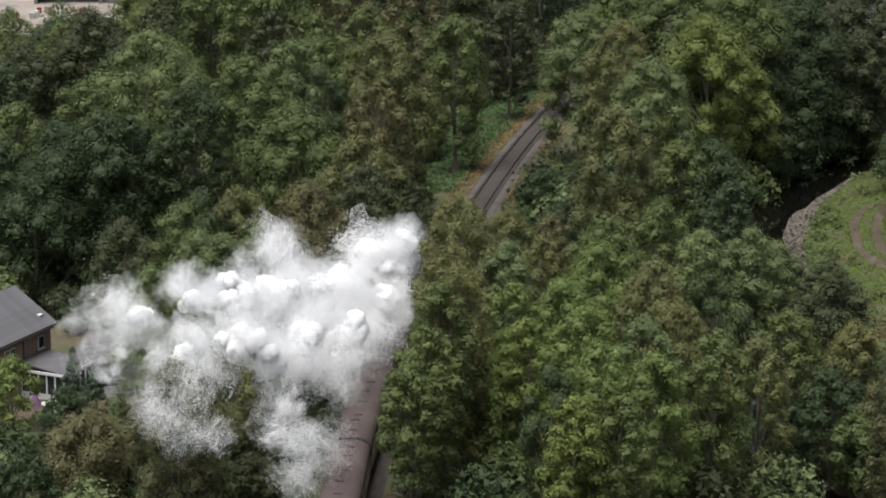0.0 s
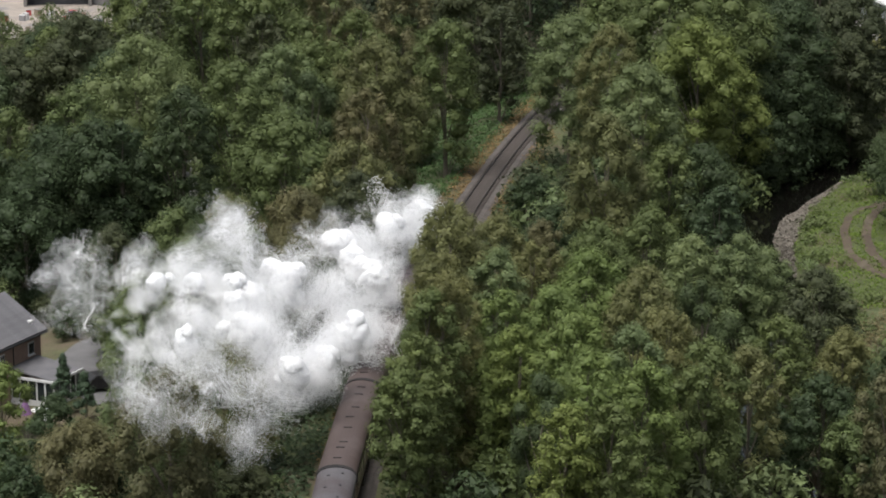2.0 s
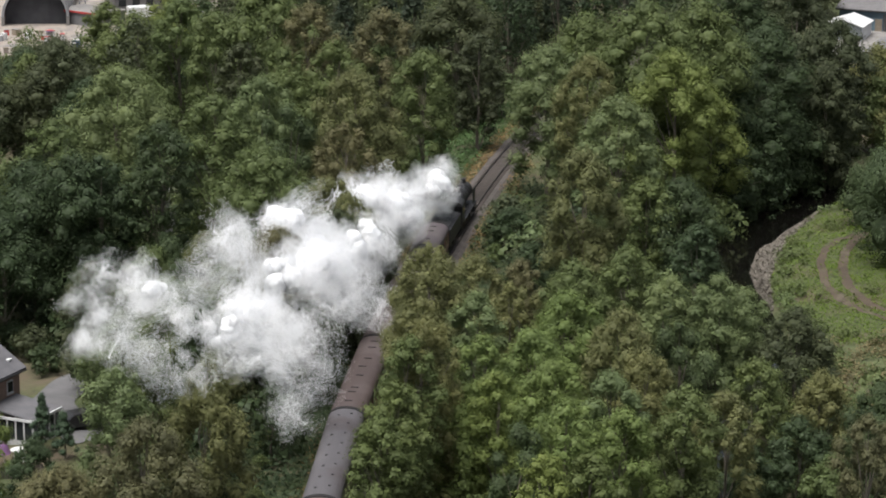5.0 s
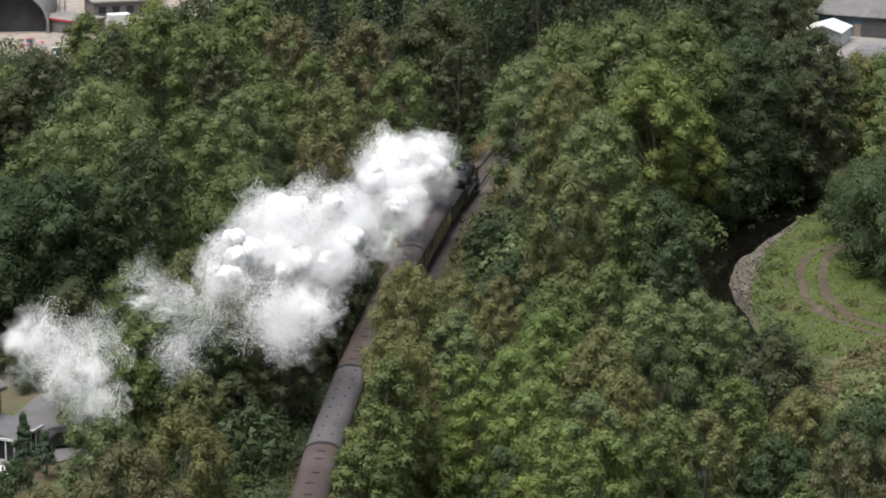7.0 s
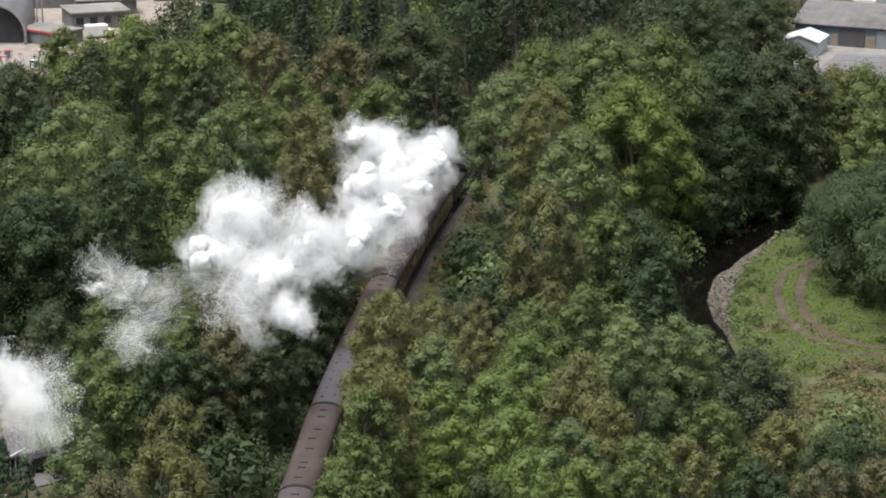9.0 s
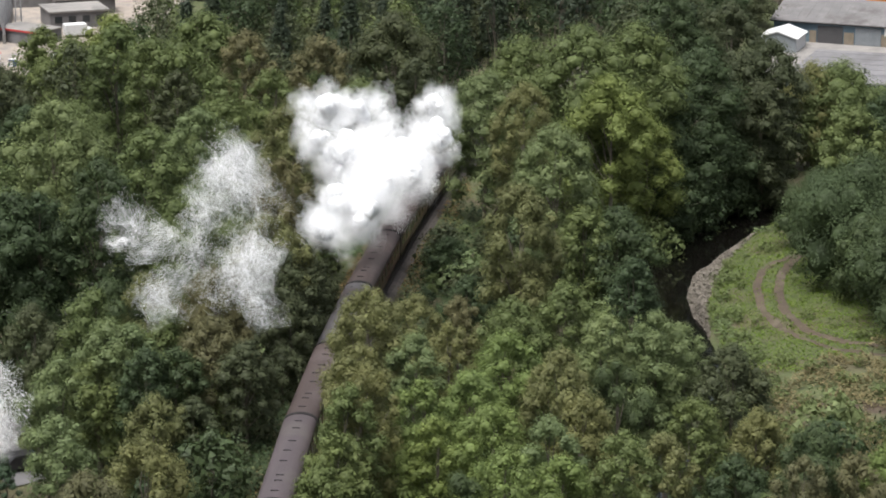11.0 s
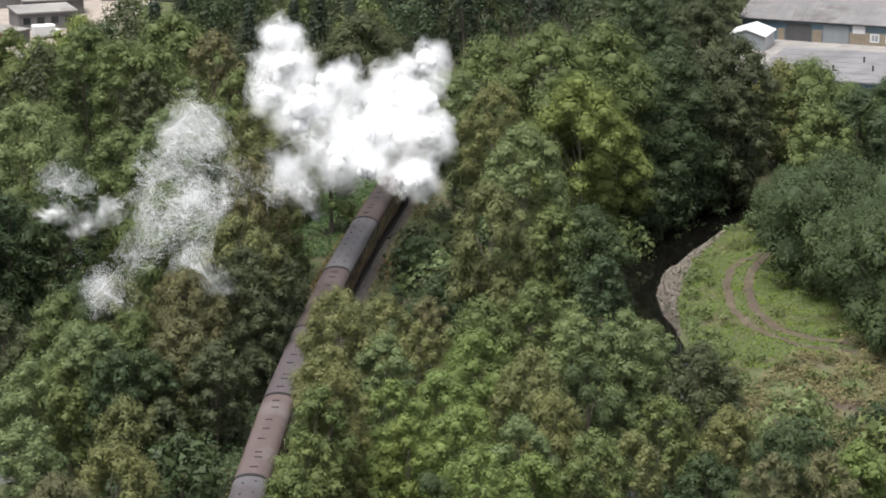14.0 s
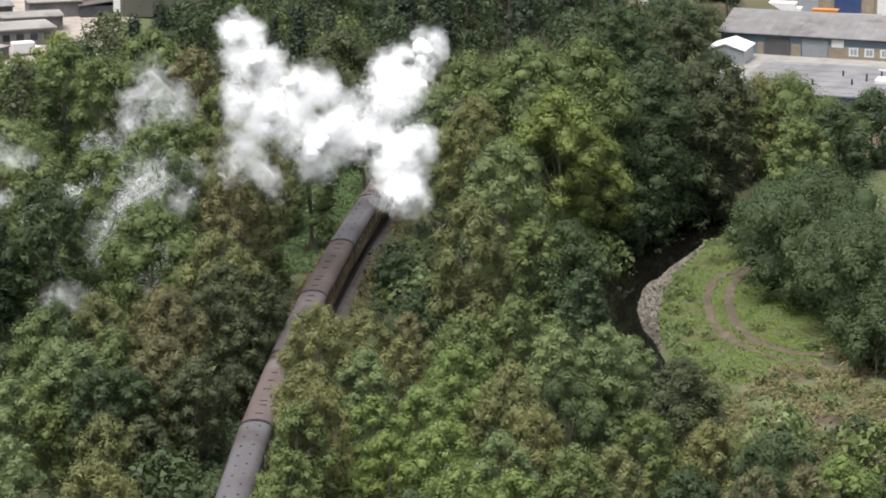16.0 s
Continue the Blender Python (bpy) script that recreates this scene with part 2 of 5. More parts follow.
def ground_z(x, y):
    x, y = np.asarray(x, float), np.asarray(y, float)
    d = x - track_x(y)
    floor = -5.0 + 1.0 * smooth((x - 38) / 6) * (1 - smooth((x - 58) / 10)) * smooth((y - 225) / 20) * (1 - smooth((y - 300) / 20))
    floor = floor + 90 * smooth((y - 560) / 900) + 60 * smooth((np.abs(x) - 220) / 700)
    bank = 1 - smooth((np.abs(d) - 3.2) / np.where(d < 0, 15.0, 13.0))
    z = floor * (1 - bank) - 0.55 * bank
    r = np.minimum(to_line(x, y, RIVER), to_line(x, y, FAR_SIDE))
    z = z - 2.6 * (1 - smooth((r - 1.6) / 2.2)) * (1 - bank)
    return z + 0.18 * np.sin(x * 0.9 + 1.3 * np.sin(y * 0.31)) * np.sin(y * 0.7) * (np.abs(d) > 4)


# ---- ground, river, railway ----
def spread(lo, hi, step, far, grow=1.35):
    """Grid lines with an even step inside and a growing one outside."""
    mid = list(np.arange(lo, hi + step / 2, step))
    out, w = [], step
    while not out or out[-1] < far:
        w *= grow
        out.append((out[-1] if out else 0) + w)
    return np.array([lo - o for o in out[::-1]] + mid + [hi + o for o in out])


def ground_material():
    """Leaf litter, moss and rough grass; brighter grass in the clearing by the river, silt at the water."""
    n = Nodes("valley_ground")
    wide, small = n.noise(0.12, 5.0), n.noise(1.7, 5.0)
    col = n.ramp(small, (0.30, (0.034, 0.040, 0.017)), (0.50, (0.057, 0.072, 0.024)), (0.72, (0.084, 0.087, 0.038)))
    col = n.mix(n.ramp(wide, (0.45, (0, 0, 0)), (0.62, (1, 1, 1))), col, (0.080, 0.062, 0.038))
    n.bump(small, 0.7, 0.12)
    return n.done(col, 0.95)


def build_ground():
    xs, ys = spread(-70, 110, 1.5, 2600), spread(130, 480, 1.5, 2600)
    gx, gy = np.meshgrid(xs, ys)
    verts = np.stack([gx, gy, ground_z(gx, gy)], -1).reshape(-1, 3)
    i = np.arange(len(xs) * len(ys)).reshape(len(ys), len(xs))
    faces = np.stack([i[:-1, :-1], i[:-1, 1:], i[1:, 1:], i[1:, :-1]], -1).reshape(-1, 4)
    me = raw_mesh("ground", verts, faces, [ground_material()])
    me.polygons.foreach_set("use_smooth", [True] * len(me.polygons))
    tagged(new("ground", me), "valley floor of leaf litter, moss and rough grass", "ground", kind="structure")


def strip(name, line, left, right, z, material, label, category, over=None):
    """A band along a broken line; z is a height, or None for just above the ground."""
    pts = []
    for (ax, ay), (bx, by) in zip(line, line[1:]):
        k = max(2, int(math.hypot(bx - ax, by - ay) / 1.0))
        pts += [(ax + (bx - ax) * j / k, ay + (by - ay) * j / k) for j in range(k)]
    pts.append(line[-1])
    p = np.array(pts)
    for _ in range(3):
        p[1:-1] = (p[:-2] + 2 * p[1:-1] + p[2:]) / 4
    t = np.gradient(p, axis=0)
    t /= np.linalg.norm(t, axis=1)[:, None]
    nrm = np.stack([t[:, 1], -t[:, 0]], 1)
    cols = 6
    rows = np.stack([p + nrm * w for w in np.linspace(-left, right, cols)], 1)
    zz = np.full(rows.shape[:2], z) if z is not None else ground_z(rows[..., 0], rows[..., 1]) + (over or 0.06)
    verts = np.concatenate([rows, zz[..., None]], -1).reshape(-1, 3)
    i = np.arange(len(p) * cols).reshape(len(p), cols)
    faces = np.stack([i[:-1, :-1], i[:-1, 1:], i[1:, 1:], i[1:, :-1]], -1).reshape(-1, 4)
    me = raw_mesh(name, verts, faces, [material])
    return tagged(new(name, me), label, category, kind="structure")


def build_river():
    n = Nodes("river_water")
    ripple = n.noise(1.6, 3.0, stretch=(1, 0.5, 1))
    n.bump(ripple, 0.06, 0.04)
    water = n.done((0.004, 0.0035, 0.003), 0.06)
    strip("water", RIVER, 3.2, 6.6, -6.0, water, "dark brown slow river under trees", "river")


def build_railway():
    """Ballast bed, sleepers and two rails along the curve."""
    ys = np.arange(60, 440, 1.0)
    bm = bmesh.new()
    prof = [(-2.5, -0.75), (-1.75, -0.30), (1.75, -0.30), (2.5, -0.75)]
    rows = []
    for y in ys:
        x, t = float(track_x(y)), float(track_x(y + 0.5) - track_x(y - 0.5))
        l = math.hypot(1, t)
        rows.append([bm.verts.new((x + a / l, y - a * t / l, z)) for a, z in prof])
    for r, q in zip(rows, rows[1:]):
        for k in range(3):
            bm.faces.new((r[k], r[k + 1], q[k + 1], q[k]))
    me = bpy.data.meshes.new("track_bed")
    bm.to_mesh(me)
    bm.free()
    me.materials.append(BALLAST)
    bed = tagged(new("track_bed", me), "grey brown stone ballast bed of a single railway line", "railway track", kind="structure")
    for side in (-0.8, 0.8):
        bm = bmesh.new()
        prof = [(-0.07, -0.15), (-0.02, -0.12), (-0.04, -0.03), (-0.04, 0.0), (0.04, 0.0), (0.04, -0.03), (0.02, -0.12), (0.07, -0.15)]
        rows = []
        for y in ys[::2]:
            x, t = float(track_x(y)), float(track_x(y + 0.5) - track_x(y - 0.5))
            l = math.hypot(1, t)
            rows.append([bm.verts.new((x + (a + side) / l, y - (a + side) * t / l, z)) for a, z in prof])
        for r, q in zip(rows, rows[1:]):
            for k in range(8):
                bm.faces.new((r[k], r[(k + 1) % 8], q[(k + 1) % 8], q[k]))
        bmesh.ops.recalc_face_normals(bm, faces=bm.faces)
        part("rail", bm, STEEL, bed, "rusty dark steel rail")
    bm = boxed(-1.25, 1.25, -0.13, 0.13, -0.33, -0.155, 0.015)
    me = bpy.data.meshes.new("sleeper")
    bm.to_mesh(me)
    bm.free()
    me.materials.append(SLEEPER)
    for s in np.arange(-66, 100, 0.72):
        x, y = on_track(float(s))
        t = float(track_x(y + 0.5) - track_x(y - 0.5))
        share("sleeper", me, bed, pose(x, y, random.uniform(-0.012, 0.006), 0, 0, -math.degrees(math.atan(t)) + random.uniform(-0.6, 0.6)))


# ---- trees ----
RNG = np.random.default_rng(7)


def unit(v):
    return v / np.maximum(np.linalg.norm(v, axis=-1, keepdims=True), 1e-6)


def leaf_shapes(centres, normals, along, half_w, half_l):
    """Small three-cornered leaves."""
    n = unit(normals)
    u = unit(along - n * (along * n).sum(-1, keepdims=True))
    v = np.cross(n, u)
    w, l = half_w[:, None], half_l[:, None]
    verts = np.stack([centres + u * l * 1.2, centres - u * l * 0.7 + v * w, centres - u * l * 0.7 - v * w], 1)
    return verts.reshape(-1, 3), np.arange(len(centres) * 3).reshape(-1, 3)


def ball():
    """The points and faces of a small round body."""
    bm = bmesh.new()
    bmesh.ops.create_icosphere(bm, subdivisions=1, radius=1.0)
    out = np.array([v.co for v in bm.verts]), np.array([[v.index for v in f.verts] for f in bm.faces])
    bm.free()
    return out


BALL, BALL_FACES = ball()


def crown_mesh(name, height, radius, base, style, material, density=1.0, leaf=1.0):
    """A crown of many rounded lobes of leaves between the heights base and height, above a foot at z = 0."""
    tall = height - base
    droop = style in ("birch", "willow")
    fine = {"birch": 0.78, "conifer": 0.7, "willow": 0.95}.get(style, 1.0)
    count = int(13 + 6.6 * tall / radius + 3.0 * radius) if style != "willow" else int(12 + 2.6 * radius)
    centres, sizes = [], []
    for k in range(count):
        # most lobes sit in the upper dome
        h = ((k + RNG.uniform(0.2, 0.8)) / count) ** 0.72
        if style == "conifer":
            reach = radius * (1.04 - h) ** 0.85 * 0.95
        else:
            up = height - base - h * tall
            reach = radius * min(1.0, math.sqrt(max(0.02, 1 - max(0.0, 1 - up / (1.25 * radius)) ** 2))) * (0.75 + 0.25 * min(1, h * 3))
        a = k * 2.399 + RNG.uniform(-0.55, 0.55)
        size = radius * RNG.uniform(0.22, 0.41) * fine * (1.1 - 0.25 * h)
        off = max(0.0, reach - size * 0.72) * RNG.uniform(0.62, 1.08)
        centres.append((off * math.cos(a), off * math.sin(a), base + h * tall - size * 0.8 * (h > 0.7)))
        sizes.append(size)
    centres, sizes = np.array(centres), np.array(sizes)
    centres[-1, :2] *= 0.3
    centres[-1, 2] = height - sizes[-1] * 0.9
    area = sizes**2
    want = int(density * 35.0 * 2 * math.pi * radius * (0.62 * tall + 0.6 * radius) / leaf**2)
    pick = RNG.choice(count, want, p=area / area.sum())
    d = unit(RNG.normal(size=(want, 3)) + np.array([0, 0, 0.38]))
    squash = np.array([1.0, 1.0, 0.82 if not droop else 1.15])
    # uneven lobes: each direction bulges or dents, in tufts
    bulge = 1 + 0.10 * np.sin(6 * d[:, 0] + pick * 1.7) * np.sin(5 * d[:, 1] + pick) + 0.12 * np.sin(11 * d[:, 0] + 9 * d[:, 2] + pick) + RNG.normal(0, 0.07, want)
    p = centres[pick] + d * (sizes[pick] * bulge)[:, None] * squash
    # loose sprays that break the outline
    loose = RNG.random(want) < 0.09
    p[loose] += d[loose] * RNG.uniform(0.1, 0.38, (loose.sum(), 1)) * sizes[pick][loose][:, None]
    nrm = d * 1.0 + np.array([0, 0, 0.22]) + RNG.normal(0, 0.24, (want, 3))
    along = RNG.normal(size=(want, 3)) + np.array([0, 0, -1.6 if droop else 0.9])
    hl = RNG.uniform(0.055, 0.115, want) * leaf * (1.25 if droop else 1.0)
    hw = hl * RNG.uniform(0.45, 0.72, want) * (0.8 if droop else 1.0)
    v1, f1 = leaf_shapes(p, nrm, along, hw, hl)
    # the close inner leaves behind them
    m = int(want * 0.34)
    pick = RNG.choice(count, m, p=area / area.sum())
    e = unit(RNG.normal(size=(m, 3)) + np.array([0, 0, 0.2]))
    q = centres[pick] + e * (sizes[pick] * RNG.uniform(0.62, 0.88, m))[:, None] * squash
    v2, f2 = leaf_shapes(q, e * 0.9 + np.array([0, 0, 0.35]) + RNG.normal(0, 0.15, (m, 3)), RNG.normal(size=(m, 3)), RNG.uniform(0.11, 0.19, m) * leaf, RNG.uniform(0.13, 0.23, m) * leaf)
    if leaf > 1.3:
        return raw_mesh(name, np.concatenate([v1, v2]), np.concatenate([f1, f2 + len(v1)]), [material]), centres
    # the thick twigs and leaves in the middle of each lobe
    lump = BALL[None] * (RNG.uniform(0.42, 0.58, (count, len(BALL), 1)) * sizes[:, None, None]) * squash
    v3 = (centres[:, None] + lump).reshape(-1, 3)
    f3 = (BALL_FACES[None] + (np.arange(count) * len(BALL))[:, None, None]).reshape(-1, 3)
    return raw_mesh(name, np.concatenate([v1, v2, v3]), np.concatenate([f1, f2 + len(v1), f3 + len(v1) + len(v2)]), [material]), centres


def trunk_mesh(height, radius, centres, material):
    bm = bmesh.new()
    r = 0.05 + height * 0.012
    bend = [Vector((0, 0, -0.4))]
    for k in range(1, 6):
        bend.append(Vector((RNG.normal(0, 0.12) * k * 0.4, RNG.normal(0, 0.12) * k * 0.4, height * 0.88 * k / 5)))
    for k in range(5):
        tube(bm, bend[k], bend[k + 1], r * (1 - k * 0.18), r * (1 - (k + 1) * 0.18), 7, False)
    for c in centres[:: max(1, len(centres) // 9)]:
        foot = max(0.15, min(0.8, c[2] / height - 0.18))
        a = bend[int(foot * 5)]
        mid = a.lerp(Vector(c), 0.55) + Vector((0, 0, 0.3))
        tube(bm, a, mid, r * 0.34, r * 0.2, 5, False)
        tube(bm, mid, Vector(c), r * 0.2, r * 0.06, 5, False)
    me = bpy.data.meshes.new("trunk")
    bm.to_mesh(me)
    bm.free()
    me.materials.append(material)
    return me


WORDS = {
    "green": "broadleaf tree with a dense mid green crown", "bright": "young tree with a fresh bright green crown",
    "light": "tree with a pale feathery green crown", "dark": "tall tree with a heavy dark green crown",
    "dark_olive": "tree with a dull dark olive crown", "olive": "birch with a drooping olive green crown",
    "brown": "tree with a thin brownish early autumn crown", "grey": "willow with a grey green rounded crown",
    "conifer_small": "small green garden conifer",
    "gold": "tree with a yellow green crown turning gold", "conifer": "very dark narrow conifer in the wood",
}
STYLE = {"olive": "birch", "brown": "birch", "grey": "willow", "conifer": "conifer", "conifer_small": "conifer"}


def tree(x, y, top, radius, kind, group="trees of the valley wood", white=False):
    """A tree whose crown reaches up to the height top."""
    foot = float(ground_z(x, y))
    height = max(3.0, top - foot)
    style = STYLE.get(kind, "broad")
    thing = new("birch_tree" if style == "birch" else "willow_tree" if style == "willow" else "conifer_tree" if style == "conifer" else "tree")
    thing.matrix_basis = pose(x, y, foot)
    tagged(thing, WORDS[kind], "tree", group)
    low = height * (0.1 if height < 9 else 0.12 if abs(x - float(track_x(y))) < 14 or x > 28 else 0.24)
    if style == "willow":
        low = 0.3
    wide = radius * 1.2 if style == "conifer" else max(radius * 1.15, height * 0.17)
    me, centres = crown_mesh("crown", height, wide, low, style, LEAF[kind], 1.0 if y < 232 else 0.9 if group == "trees of the valley wood" else 0.6, 0.78 if y < 232 else 0.9 if y < 300 else 1.08 if group == "trees of the valley wood" else 1.6)
    share("trunk", trunk_mesh(height, radius, centres, BIRCH_BARK if white else BARK), thing)
    share("crown", me, thing)
    return thing


def build_wood():
    tree(11.8, 172.6, 9.8, 2.3, "green")
    tree(-17.8, 174.4, 11.4, 3.4, "brown")
    tree(7.3, 174.5, 10.9, 2.2, "grey")
    tree(10.4, 175.6, 12.6, 2.5, "bright")
    tree(-2.1, 178.7, 10.4, 2.2, "green")
    tree(14.6, 179.4, 10.7, 2.6, "bright")
    tree(-1.1, 180.7, 12.2, 2.4, "green")
    tree(19.2, 182.4, 11.5, 2.6, "green")
    tree(-0.2, 184.7, 14.4, 2.3, "green")
    tree(14.2, 185.3, 11.7, 2.3, "light")
    tree(32.8, 186.0, 7.9, 2.2, "brown")
    tree(-14.9, 186.6, 9.6, 3.5, "olive")
    tree(19.3, 186.8, 6.1, 2.7, "green")
    tree(0.9, 187.4, 14.7, 2.5, "olive")
    tree(10.3, 187.7, 12.0, 3.3, "bright")
    tree(6.2, 189.0, 10.4, 2.5, "bright")
    tree(3.4, 189.6, 7.9, 2.9, "bright")
    tree(22.9, 189.8, 8.5, 2.7, "olive")
    tree(-21.3, 189.8, 10.6, 2.7, "light")
    tree(0.6, 190.8, 15.3, 2.6, "olive")
    tree(37.5, 191.1, 6.3, 2.4, "brown")
    tree(0.1, 192.7, 9.7, 2.2, "olive")
    tree(34.8, 193.3, 8.1, 2.8, "grey")
    tree(5.2, 194.4, 11.7, 2.4, "bright")
    tree(31.7, 194.4, 2.3, 2.6, "green")
    tree(25.4, 195.5, 2.8, 2.8, "dark")
    tree(17.5, 196.9, 9.4, 2.6, "olive")
    tree(-1.7, 197.7, 4.3, 2.5, "bright")
    tree(29.6, 198.3, 4.2, 2.9, "dark")
    tree(42.1, 201.1, 4.0, 2.7, "bright")
    tree(26.7, 201.5, 7.8, 2.5, "green")
    tree(31.8, 201.7, 6.5, 2.7, "olive")
    tree(9.3, 201.7, 10.2, 2.9, "bright")
    tree(-33.6, 203.4, 3.3, 2.3, "bright")
    tree(5.0, 204.4, 12.4, 2.3, "light")
    tree(16.6, 205.0, 10.6, 3.2, "olive")
    tree(1.3, 207.0, 15.3, 3.2, "olive")
    tree(21.1, 207.3, 8.9, 2.6, "grey")
    tree(12.4, 209.4, 11.1, 3.2, "bright")
    tree(-15.7, 209.4, 5.8, 3.0, "olive")
    tree(-12.7, 210.7, 5.3, 2.2, "dark_olive")
    tree(-16.5, 211.9, 9.2, 2.6, "dark")
    tree(8.0, 212.8, 10.6, 2.6, "olive")
    tree(31.2, 213.0, 8.7, 3.5, "dark_olive")
    tree(-14.1, 213.5, 8.7, 2.2, "dark")
    tree(1.1, 214.2, 12.4, 2.4, "olive")
    tree(21.0, 214.3, 10.9, 2.7, "light")
    tree(24.3, 214.5, 9.8, 3.1, "light")
    tree(-8.6, 214.7, 8.9, 2.7, "dark_olive")
    tree(25.2, 214.8, 11.0, 2.7, "light")
    tree(-20.9, 215.1, 8.1, 2.9, "green")
    tree(-23.9, 215.3, 7.5, 3.3, "light")
    tree(-18.1, 215.4, 10.2, 2.5, "light", white=True)
    tree(-20.0, 215.6, 10.6, 2.7, "light")
    tree(-11.5, 217.8, 9.9, 3.4, "brown")
    tree(5.4, 218.3, 11.5, 2.5, "olive")
    tree(27.8, 218.6, 8.9, 2.2, "light")
    tree(-15.7, 218.7, 10.7, 2.7, "green")
    tree(13.5, 219.8, 11.0, 3.0, "green")
    tree(18.2, 222.0, 11.5, 3.0, "green")
    tree(-21.5, 222.3, 11.4, 3.2, "green")
    tree(-20.3, 223.1, 11.6, 3.2, "grey")
    tree(-17.3, 223.1, 12.2, 3.2, "olive")
    tree(-11.6, 223.4, 12.6, 3.2, "brown")
    tree(-11.0, 223.5, 12.3, 3.0, "brown")
    tree(9.2, 224.9, 9.4, 2.3, "brown")
    tree(-5.9, 225.6, 5.1, 2.2, "dark_olive")
    tree(-27.3, 226.4, 8.9, 3.0, "dark_olive")
    tree(-5.2, 230.9, 8.2, 2.4, "dark_olive")
    tree(-6.7, 233.5, 12.1, 3.4, "dark_olive")
    tree(25.5, 235.3, 10.2, 2.7, "dark")
    tree(-7.3, 239.5, 13.2, 3.7, "olive")
    tree(16.3, 240.8, 8.8, 3.2, "olive")
    tree(-4.3, 241.0, 10.3, 3.0, "dark_olive")
    tree(15.7, 241.1, 15.6, 3.7, "olive")
    tree(11.1, 244.0, 6.4, 2.8, "dark")
    tree(55.0, 253.5, 9.2, 4.8, "grey")
    tree(-13.8, 246.9, 15.1, 4.8, "green")
    tree(-38.1, 247.3, 8.3, 5.1, "dark")
    tree(-3.4, 247.8, 6.2, 3.1, "dark_olive")
    tree(-41.1, 250.6, 10.8, 3.9, "dark")
    tree(-29.5, 251.6, 12.8, 3.4, "dark")
    tree(-23.6, 251.9, 16.2, 3.4, "dark")
    tree(-32.2, 252.2, 13.2, 6.0, "dark")
    tree(-36.0, 252.6, 12.6, 5.7, "dark")
    tree(-6.3, 253.0, 15.4, 3.1, "brown")
    tree(-40.5, 253.7, 13.7, 3.9, "green")
    tree(-34.3, 254.7, 15.6, 3.4, "green")
    tree(-12.1, 262.4, 15.1, 3.0, "grey")
    tree(23.3, 262.5, 8.3, 3.0, "green")
    tree(26.7, 263.0, 8.4, 4.3, "dark")
    tree(-19.8, 266.1, 16.1, 4.1, "green")
    tree(-5.5, 266.5, 18.1, 4.7, "olive")
    tree(10.1, 266.6, 4.4, 2.5, "dark")
    tree(20.7, 266.9, 15.9, 4.1, "light")
    tree(54.0, 275.5, 10.4, 8.2, "grey")
    tree(-30.2, 275.1, 17.3, 5.4, "light")
    tree(-15.6, 276.7, 15.8, 3.7, "light")
    tree(18.8, 285.6, 16.2, 3.3, "olive")
    tree(1.3, 287.3, 16.8, 3.6, "green")
    tree(-13.7, 291.3, 13.7, 4.2, "green")
    tree(14.9, 292.7, 16.6, 4.5, "light")
    tree(51.8, 292.7, 4.6, 4.2, "grey")
    tree(-8.2, 292.8, 16.8, 2.7, "green")
    tree(29.0, 294.6, 15.8, 4.9, "gold")
    tree(33.6, 298.4, 10.0, 3.7, "gold")
    tree(-3.3, 300.8, 15.0, 2.8, "green")
    tree(-14.1, 300.9, 14.6, 3.1, "green")
    tree(-3.4, 301.1, 7.2, 3.7, "green")
    tree(-3.3, 301.2, 18.7, 4.1, "brown")
    tree(-30.7, 301.2, 11.9, 4.1, "green")
    tree(26.5, 302.7, 20.1, 6.3, "green")
    tree(36.3, 303.9, 4.3, 4.7, "dark")
    tree(32.9, 306.7, 19.6, 6.0, "green")
    tree(-19.5, 306.9, 13.9, 2.9, "dark_olive")
    tree(-11.7, 307.0, 18.4, 3.2, "brown")
    tree(-11.9, 307.0, 2.6, 3.5, "olive")
    tree(39.1, 310.2, 10.3, 5.8, "dark")
    tree(59.4, 310.7, 8.5, 4.2, "green")
    tree(-51.4, 313.2, 7.2, 3.9, "dark")
    tree(-37.5, 313.2, 8.9, 3.9, "dark")
    tree(64.0, 313.6, 9.9, 4.2, "dark")
    tree(43.5, 314.6, 5.4, 4.9, "dark")
    tree(41.6, 315.2, 15.1, 5.5, "dark")
    tree(7.8, 315.5, 13.7, 2.9, "dark_olive")
    tree(-49.7, 317.4, 8.4, 4.6, "dark_olive")
    tree(20.5, 317.9, 16.0, 5.3, "green")
    tree(49.6, 318.6, 10.1, 4.0, "dark_olive")
    tree(-41.7, 319.3, 12.0, 4.3, "dark_olive")
    tree(-44.3, 319.5, 9.2, 5.0, "dark_olive")
    tree(-16.9, 319.8, 19.0, 5.9, "green")
    tree(48.8, 320.9, 4.8, 4.3, "dark_olive")
    tree(-23.4, 321.1, 15.4, 3.7, "green")
    tree(48.2, 321.5, 13.7, 5.0, "dark_olive")
    tree(-45.9, 322.9, 9.9, 3.0, "green")
    tree(51.4, 323.2, 14.4, 4.3, "dark_olive")
    tree(-28.2, 328.3, 16.0, 4.1, "green")
    tree(61.5, 333.8, 10.0, 6.6, "green")
    tree(58.0, 334.5, 9.2, 4.8, "olive")
    tree(5.8, 336.8, 16.0, 5.9, "dark_olive")
    tree(-48.2, 337.4, 8.0, 4.5, "dark")
    tree(-48.7, 339.5, 7.9, 4.9, "dark_olive")
    tree(68.2, 339.6, 5.5, 5.3, "green")
    tree(-35.0, 341.5, 12.2, 4.9, "green")
    tree(-45.1, 341.6, 9.0, 5.3, "dark_olive")
    tree(74.5, 343.4, 5.8, 4.6, "dark")
